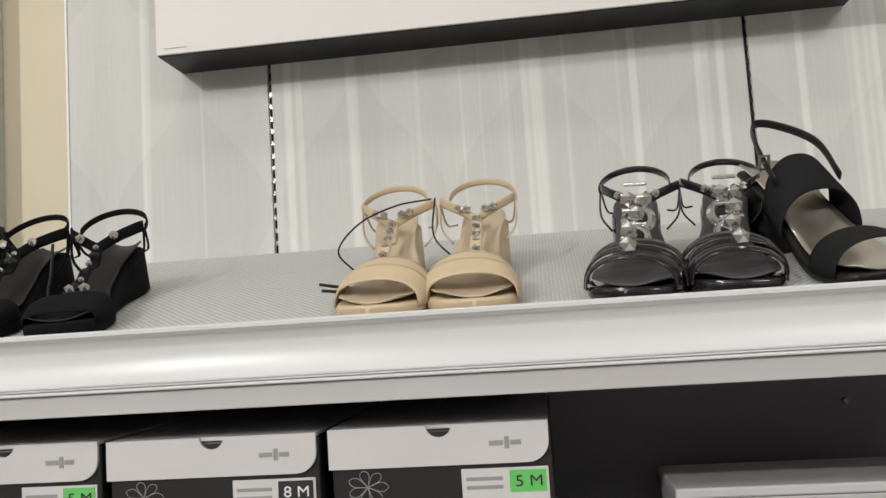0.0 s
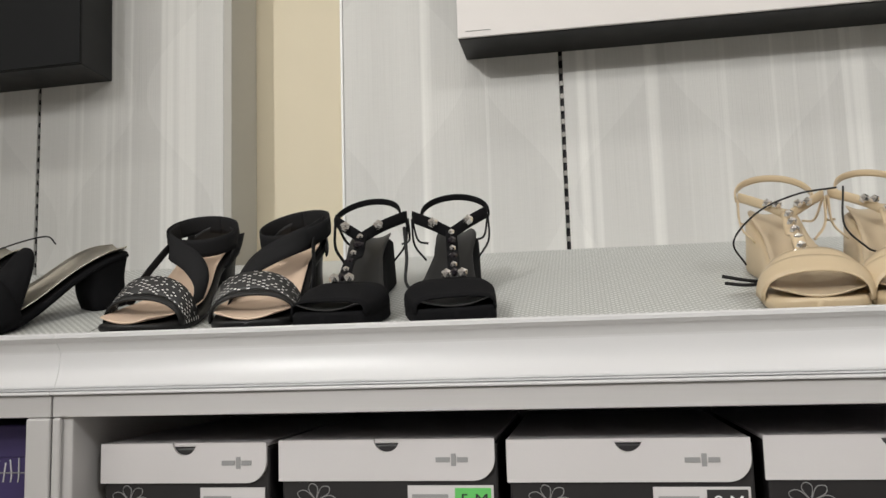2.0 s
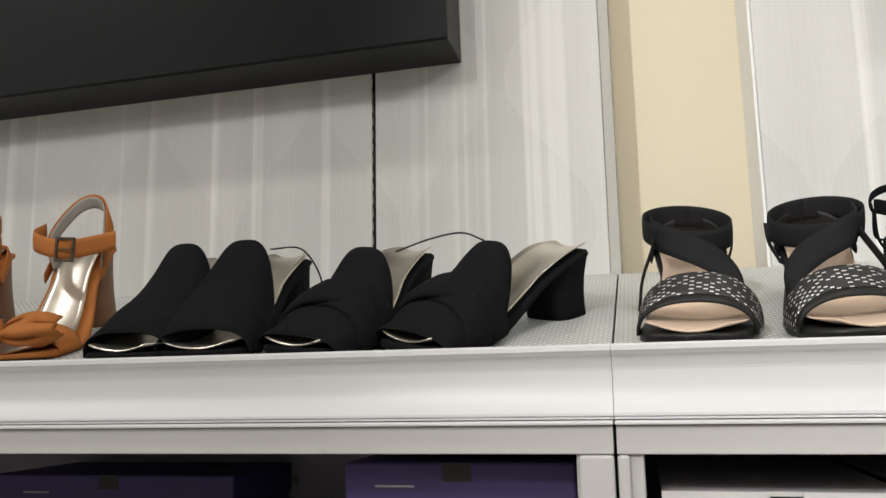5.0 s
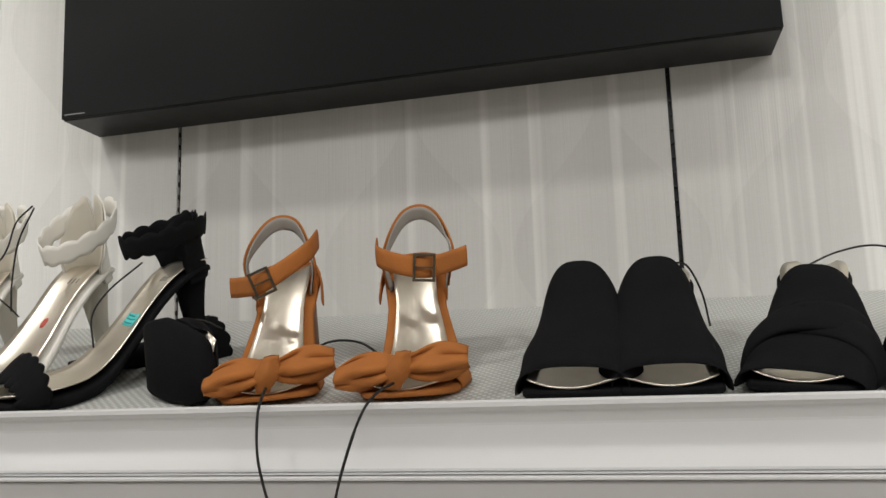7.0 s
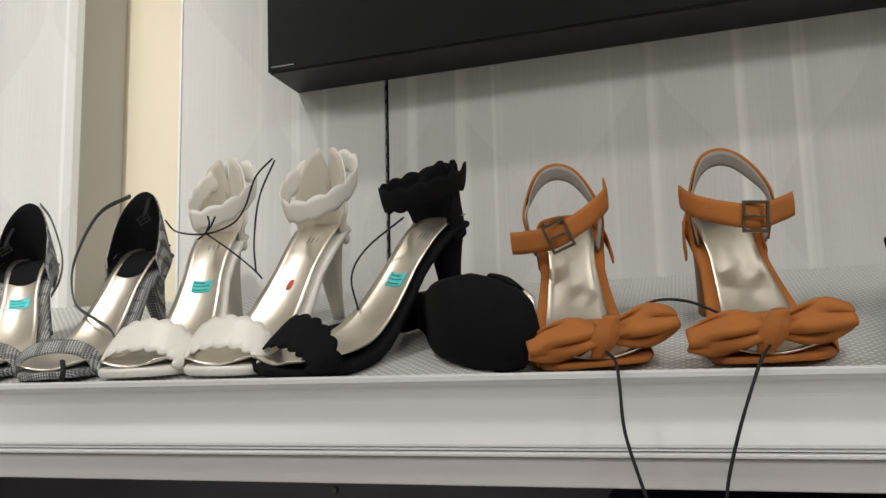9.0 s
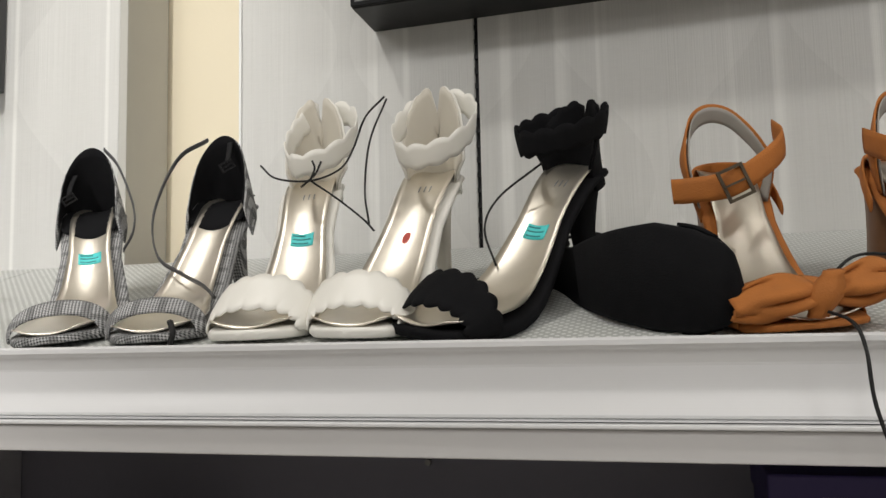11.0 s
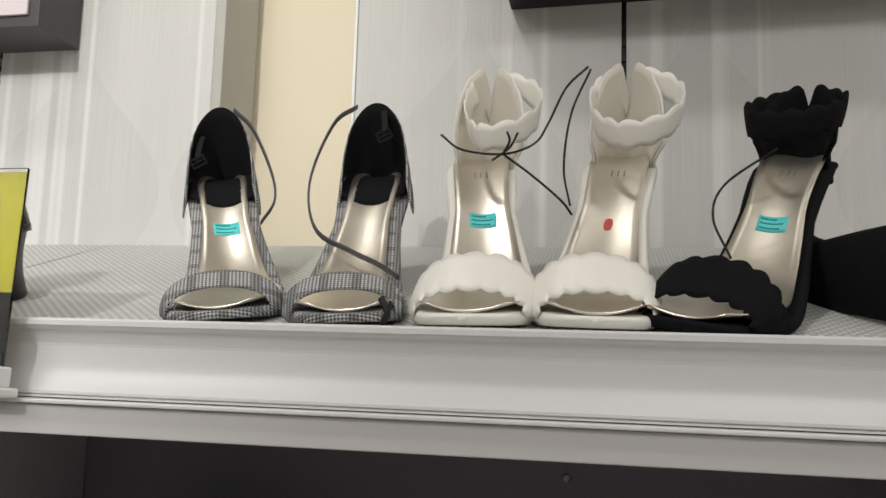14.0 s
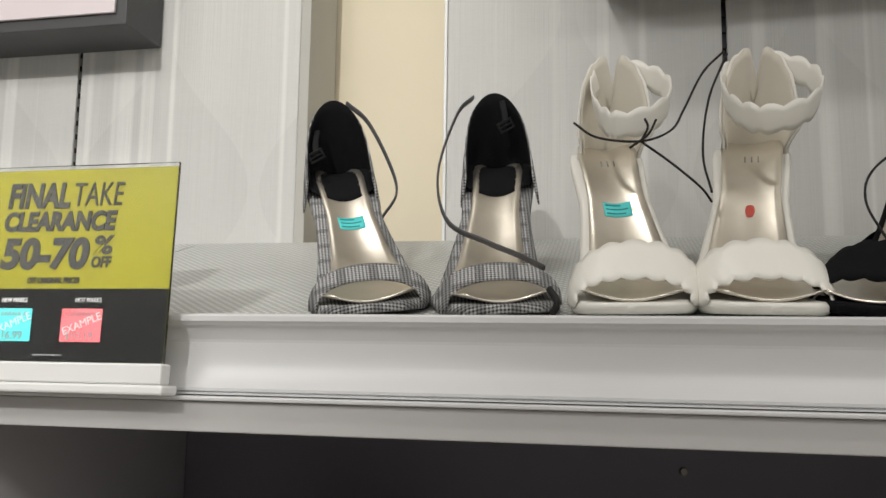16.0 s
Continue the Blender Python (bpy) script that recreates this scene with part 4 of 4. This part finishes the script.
def cross_sandal(x, y, rz, sx):
    f = Last(0.205, 0.084, 0.042, 0.010, sx, toe=0.55)
    t = thing("strappy_sandal", shelf_pose(x, y, rz), "black elastic cross-strap sandal with beaded toe band", "sandal", "pair of cross-strap sandals")
    build_sole(t, f, "bleather", "nude", "nude insole")
    arch(t, f, "toe_band", "beads", 0.15, 0.235, 0.028, "band of silver bead dashes", lean=0.002, nu=30, h2=0.041)
    arch(t, f, "toe_band_edge", "bleather", 0.125, 0.152, 0.024, "", lean=0.001, thick=0.003, h2=0.0275)
    # broad strap from the inner edge across the instep to the outer ankle; a narrow one opposite
    p = [(sx * 0.038, 0.064, 0.014), (sx * 0.033, 0.086, 0.034), (sx * 0.014, 0.104, 0.049), (-sx * 0.012, 0.117, 0.06), (-sx * 0.029, 0.136, 0.065), (-sx * 0.035, 0.165, 0.069)]
    band("cross_strap", p, [(0, 1, 0.2), (sx * 0.2, 0.9, 0.3), (sx * 0.5, 0.6, 0.6), (sx * 0.4, 0.4, 0.8), (0, 0.1, 1), (0, 0, 1)], 0.023, 0.002, M["elastic"], t, "wide elastic strap", n=36)
    p = [(-sx * 0.039, 0.07, 0.015), (-sx * 0.038, 0.095, 0.035), (-sx * 0.032, 0.125, 0.055), (-sx * 0.031, 0.14, 0.062)]
    band("side_strap", p, [(0, 1, -0.4)] * 4, 0.011, 0.002, M["elastic"], t, "", n=16)
    pts = [(f.cx(0.85) + 0.036 * math.sin(a), 0.162 - 0.037 * math.cos(a), 0.067 - 0.007 * math.cos(a) - 0.004 * sx * math.sin(a)) for a in [radians(-181 + 362 * i / 20) for i in range(21)]]
    band("ankle_band", pts, [(0, 0, 1)] * 21, 0.0185, 0.002, M["elastic"], t, "wide elastic ankle band", n=48)
    for sgn in (-1, 1):
        p2 = [(sgn * 0.025, 0.15, f.top(0.72) - 0.004), (sgn * 0.03, 0.165, 0.05), (sgn * 0.03, 0.178, 0.066)]
        band("side_strap", p2, [(0, 1, 0), (0, 1, 0), (0, 1, 0)], 0.013, 0.002, M["elastic"], t, "", n=10)
    counter(t, f, "heel_cup", "bleather", 0.78, 0.008, 0.03, "", 1.0, lean=0.0)
    heel_block(t, f, "bleather", 0.044, 0.034, 0.04, 0.034, "black block heel")
    return t


def t_strap(x, y, rz, sx, kind):
    """A jewelled T-strap sandal: black wedge, tan wedge or silver-trimmed black."""
    mt, inn, name = {"black": ("suede", "blackin", "black suede wedge"), "tan": ("beigel", "beigein", "tan leather"), "silver": ("patent", "charcoal", "black and silver")}[kind]
    f = Last(0.2, 0.08 if kind == "black" else 0.085, 0.036 if kind == "black" else 0.042, 0.015 if kind == "black" else 0.012, sx, wedge=True, toe=0.62 if kind == "black" else 0.55, waist=0.82)
    t = thing("t_strap_sandal", shelf_pose(x, y, rz), name + " T-strap sandal set with clear rhinestones", "sandal", "pair of %s T-strap sandals" % kind)
    build_sole(t, f, mt, inn)
    if kind == "black":
        arch(t, f, "toe_band", mt, 0.045, 0.28, 0.013, "", lean=0.0, thick=0.003, square=0.45, h2=0.021, spread=0.95)
    elif kind == "tan":
        arch(t, f, "toe_band", mt, 0.14, 0.3, 0.026, "", skew=0.04, h2=0.036)
        arch(t, f, "toe_band", mt, 0.11, 0.22, 0.024, "", skew=-0.06, spread=1.03, h2=0.033)
    else:
        arch(t, f, "toe_strap", mt, 0.075, 0.11, 0.027, "thin patent toe strap", spread=1.02, h2=0.031)
        arch(t, f, "toe_strap", mt, 0.14, 0.17, 0.033, "thin patent toe strap", spread=1.03, skew=0.03)
        arch(t, f, "toe_strap", mt, 0.2, 0.24, 0.035, "thin patent toe strap", skew=-0.03)
        stones(t, [(0, 0.026, f.plat + 0.033), (-0.002, 0.06, f.plat + 0.04), (0.003, 0.085, f.plat + 0.05), (-0.006, 0.108, f.plat + 0.06), (0.008, 0.112, f.plat + 0.058)], 0.0085, "silver")
    zf = f.top(0.2) + (0.02 if kind == "black" else 0.026)
    za = 0.07
    mid = [(0, 0.062, zf - 0.001), (0, 0.085, zf + 0.012), (0, 0.108, za - 0.022), (0, 0.126, za - 0.005)]
    band("centre_strap", mid, [(1, 0, 0)] * 4, 0.011 if kind != "silver" else 0.016, 0.0022, M["silver" if kind == "silver" else mt], t, "jewelled centre strap", n=16)
    for sgn in (-1, 1):
        cr = [(0, 0.124, za - 0.008), (sgn * 0.018, 0.134, za + 0.001), (sgn * 0.034, 0.152, za + 0.006), (sgn * 0.037, 0.162, za + 0.006)]
        band("cross_strap", cr, [(0, 0.2, 1)] * 4, 0.012 if kind == "black" else 0.009, 0.002, M[mt], t, "", n=14)
        lo = [(sgn * 0.026, 0.142, f.top(0.7) - 0.004), (sgn * 0.037, 0.15, za - 0.02), (sgn * 0.038, 0.16, za + 0.004)]
        band("side_strap", lo, [(0, 1, 0)] * 3, 0.0055, 0.002, M[mt], t, "", n=12)
        lo = [(sgn * 0.024, 0.185, f.top(0.9) - 0.004), (sgn * 0.034, 0.178, za - 0.02), (sgn * 0.038, 0.163, za + 0.004)]
        band("side_strap", lo, [(0, 1, 0)] * 3, 0.005, 0.002, M[mt], t, "", n=12)
    ankle_loop(t, f, "ankle_strap", mt, 0.165, za + 0.006, 0.034, 0.036, 0.0065, 85, 275, 0.026, "thin ankle strap")
    if kind == "silver":
        for dy, dz, rr in ((0.075, 0.004, 0.013), (0.1, 0.016, 0.016)):
            for nm, rad, mm, lift in (("silver_disc", rr, "silver", 0.0), ("dark_disc", rr * 0.55, "patent", 0.003)):
                bm = bmesh.new()
                bmesh.ops.create_cone(bm, cap_ends=True, segments=20, radius1=rad, radius2=rad * 0.8, depth=0.003, matrix=Matrix.Translation((0.003 * sx, dy - lift, zf + dz + lift)) @ pose(0, 0, 0, 50))
                me = bpy.data.meshes.new(nm)
                bm.to_mesh(me), bm.free()
                me.materials.append(M[mm])
                new(nm, me).parent = t
        for k in range(5):
            p = f.L * (0.36 + 0.06 * k)
            block("silver_plate", (-0.011 + 0.002 * (k % 2), p, zf + 0.002 + 0.0105 * k), (0.01 + 0.002 * (k % 2), p + 0.007, zf + 0.0055 + 0.0105 * k), M["silver"], t, bevel=0.0012)
    ps = [(0, 0.058 + 0.0125 * i, zf + 0.002 + (za - 0.005 - zf) * (i / 5.5) ** 1.1) for i in range(6)]
    ps += [(sgn * 0.007, 0.057, zf + 0.001) for sgn in (-1, 1)] + [(sgn * q, 0.127 + 0.2 * (q - 0.01), za + 0.001 + 0.15 * q) for sgn in (-1, 1) for q in (0.009, 0.017)]
    if kind == "black":
        stones(t, ps[:6:2] + [(0, 0.118, za - 0.014)], 0.0045, "patent")
        stones(t, ps[1:6:2], 0.0036)
        stones(t, ps[6:8] + ps[9::2], 0.0058)
    else:
        stones(t, ps, 0.0048)
    return t


def sling_sandal(x, y, rz):
    f = Last(0.2, 0.085, 0.07, 0.012, 1, toe=0.6)
    t = thing("block_heel_sandal", shelf_pose(x, y, rz), "black elastic two-band sandal with buckled slingback strap", "sandal")
    build_sole(t, f, "bleather", "silverin", "pewter insole")
    arch(t, f, "toe_band", "elastic", 0.1, 0.28, 0.03, "wide elastic toe band")
    arch(t, f, "instep_band", "elastic", 0.5, 0.66, 0.045, "wide elastic instep band", spread=1.2)
    p = [(-0.032, 0.115, 0.078), (-0.03, 0.15, 0.108), (-0.012, 0.19, 0.124), (0.012, 0.19, 0.122), (0.03, 0.15, 0.106), (0.032, 0.115, 0.076)]
    band("sling_strap", p, [(0, -0.3, 1)] * 6, 0.008, 0.002, M["bleather"], t, "thin slingback strap", n=30)
    ring_frame("buckle", 0.009, 0.012, 0.001, M["steel"], t, Matrix.Translation((-0.0325, 0.132, 0.094)))
    heel_block(t, f, "bleather", 0.046, 0.04, 0.04, 0.036)
    return t


plaid_sandal(-2.119, 0.848, 21, 1, False)
plaid_sandal(-2.032, 0.848, 10, -1, True)
scallop_heel(-1.957, 0.848, 3, 1, False, "teal", swing=0.02, girth=0.029)
scallop_heel(-1.877, 0.848, -3, -1, False, "red", swing=0.012, girth=0.034)
scallop_heel(-1.832, 0.846, -31, 1, True, "teal", swing=0.003, rise=0.055)
# toe to the front, sole turned out towards the aisle
turn = radians(27)
side = Matrix(((0, -math.cos(turn), math.sin(turn), 0), (0, math.sin(turn), math.cos(turn), 0), (-1, 0, 0, 0), (0, 0, 0, 1)))
lying = Matrix.Translation((-1.628, 0.838, 1.583)) @ pose(0, 0, 0, SLOPE * 0.6) @ side
scallop_heel(0, 0, 0, -1, True, "", lying, rise=0.055, w=0.07)
bow_sandal(-1.577, 0.850, 16, -1)
bow_sandal(-1.473, 0.850, 6, 1)
peep_mule(-1.350, 0.836, -3, 1, False)
peep_mule(-1.277, 0.836, 2, -1, False)
peep_mule(-1.202, 0.838, -18, 1, True)
peep_mule(-1.112, 0.838, -33, -1, True)
cross_sandal(-0.910, 0.838, -6, 1)
cross_sandal(-0.791, 0.838, 4, -1)
t_strap(-0.723, 0.836, -3, 1, "black")
t_strap(-0.608, 0.836, 9, -1, "black")
t_strap(-0.327, 0.836, -3, 1, "tan")
t_strap(-0.236, 0.836, 1, -1, "tan")
t_strap(-0.112, 0.838, -12, 1, "silver")
t_strap(-0.018, 0.838, -6, -1, "silver")
sling_sandal(0.094, 0.838, 14)
pt = Last(0.21, 0.085, 0.05, 0.01, 1)
for px, pr in ((-2.5, -64),):
    q = thing("patent_pump", shelf_pose(px, 0.84, pr), "black patent leather shoe behind the clearance sign", "shoe")
    build_sole(q, pt, "bleather", "blackin")
    arch(q, pt, "vamp", "patent", 0.04, 0.4, 0.03, "shiny patent upper", nv=11)
    counter(q, pt, "heel_cup", "patent", 0.5, 0.025, 0.035, "", 1.0)
    heel_block(q, pt, "bleather", 0.045, 0.04, 0.04, 0.036)


# ---- elastic cords that tie the pairs ----
def cord(pts, label, r=0.0009, n=40):
    t = tube("elastic_cord", pts, r, M["cord"], None, "", n)
    return tagged(t, label, "cord", "elastic cords")


TIE = "thin black elastic cord tying a pair of shoes"
cord([(-1.995, 0.95, 1.705), (-1.978, 0.945, 1.692), (-1.947, 0.945, 1.688), (-1.925, 0.955, 1.698), (-1.915, 0.96, 1.715), (-1.902, 0.955, 1.74), (-1.886, 0.958, 1.757)], TIE)
cord([(-1.947, 0.945, 1.688), (-1.925, 0.95, 1.672), (-1.905, 0.955, 1.655), (-1.897, 0.96, 1.645)], TIE)
cord([(-1.955, 0.944, 1.683), (-1.942, 0.942, 1.692), (-1.936, 0.942, 1.703)], TIE, n=14)
cord([(-1.947, 0.944, 1.688), (-1.942, 0.942, 1.697), (-1.944, 0.942, 1.704)], TIE, n=14)
cord([(-1.884, 0.958, 1.755), (-1.898, 0.955, 1.72), (-1.903, 0.955, 1.68), (-1.898, 0.95, 1.65)], TIE)
cord([(-1.58, 0.85, 1.57), (-1.57, 0.82, 1.5625), (-1.567, 0.806, 1.548), (-1.565, 0.803, 1.52), (-1.557, 0.803, 1.49), (-1.548, 0.806, 1.46)], "black cord hanging from a suede bow over the shelf edge", 0.0011)
cord([(-1.474, 0.85, 1.572), (-1.483, 0.82, 1.5625), (-1.49, 0.806, 1.548), (-1.5, 0.803, 1.52), (-1.508, 0.803, 1.491), (-1.512, 0.806, 1.46)], "black cord hanging from a suede bow over the shelf edge", 0.0011)
cord([(-1.57, 0.885, 1.588), (-1.55, 0.9, 1.604), (-1.525, 0.905, 1.604), (-1.5, 0.89, 1.592)], TIE, 0.0011)
cord([(-1.755, 0.95, 1.69), (-1.79, 0.95, 1.665), (-1.8, 0.94, 1.64), (-1.79, 0.93, 1.61)], TIE)
cord([(-1.72, 0.95, 1.625), (-1.69, 0.94, 1.632), (-1.66, 0.93, 1.622)], TIE)
cord([(-0.36, 0.935, 1.6), (-0.372, 0.92, 1.62), (-0.35, 0.92, 1.645), (-0.315, 0.925, 1.66), (-0.28, 0.93, 1.665)], TIE)
cord([(-0.385, 0.9, 1.582), (-0.365, 0.905, 1.58), (-0.345, 0.91, 1.582)], TIE, 0.0016, 14)
cord([(-0.387, 0.9, 1.588), (-0.365, 0.905, 1.584), (-0.345, 0.91, 1.582)], TIE, 0.0016, 14)
cord([(-0.276, 0.925, 1.665), (-0.279, 0.92, 1.63), (-0.265, 0.915, 1.61), (-0.255, 0.92, 1.605)], TIE)
cord([(-0.672, 0.93, 1.65), (-0.668, 0.92, 1.62), (-0.668, 0.915, 1.595), (-0.655, 0.915, 1.585), (-0.638, 0.92, 1.583)], TIE, 0.0016)
cord([(-1.275, 0.96, 1.66), (-1.255, 0.985, 1.663), (-1.242, 1.0, 1.64), (-1.237, 1.0, 1.61)], TIE)
cord([(-1.16, 0.985, 1.655), (-1.13, 1.0, 1.668), (-1.1, 1.0, 1.672), (-1.075, 0.98, 1.66)], TIE)
cord([(-2.005, 0.834, 1.573), (-2.0, 0.83, 1.565), (-2.003, 0.831, 1.557)], TIE, 0.0022, 12)
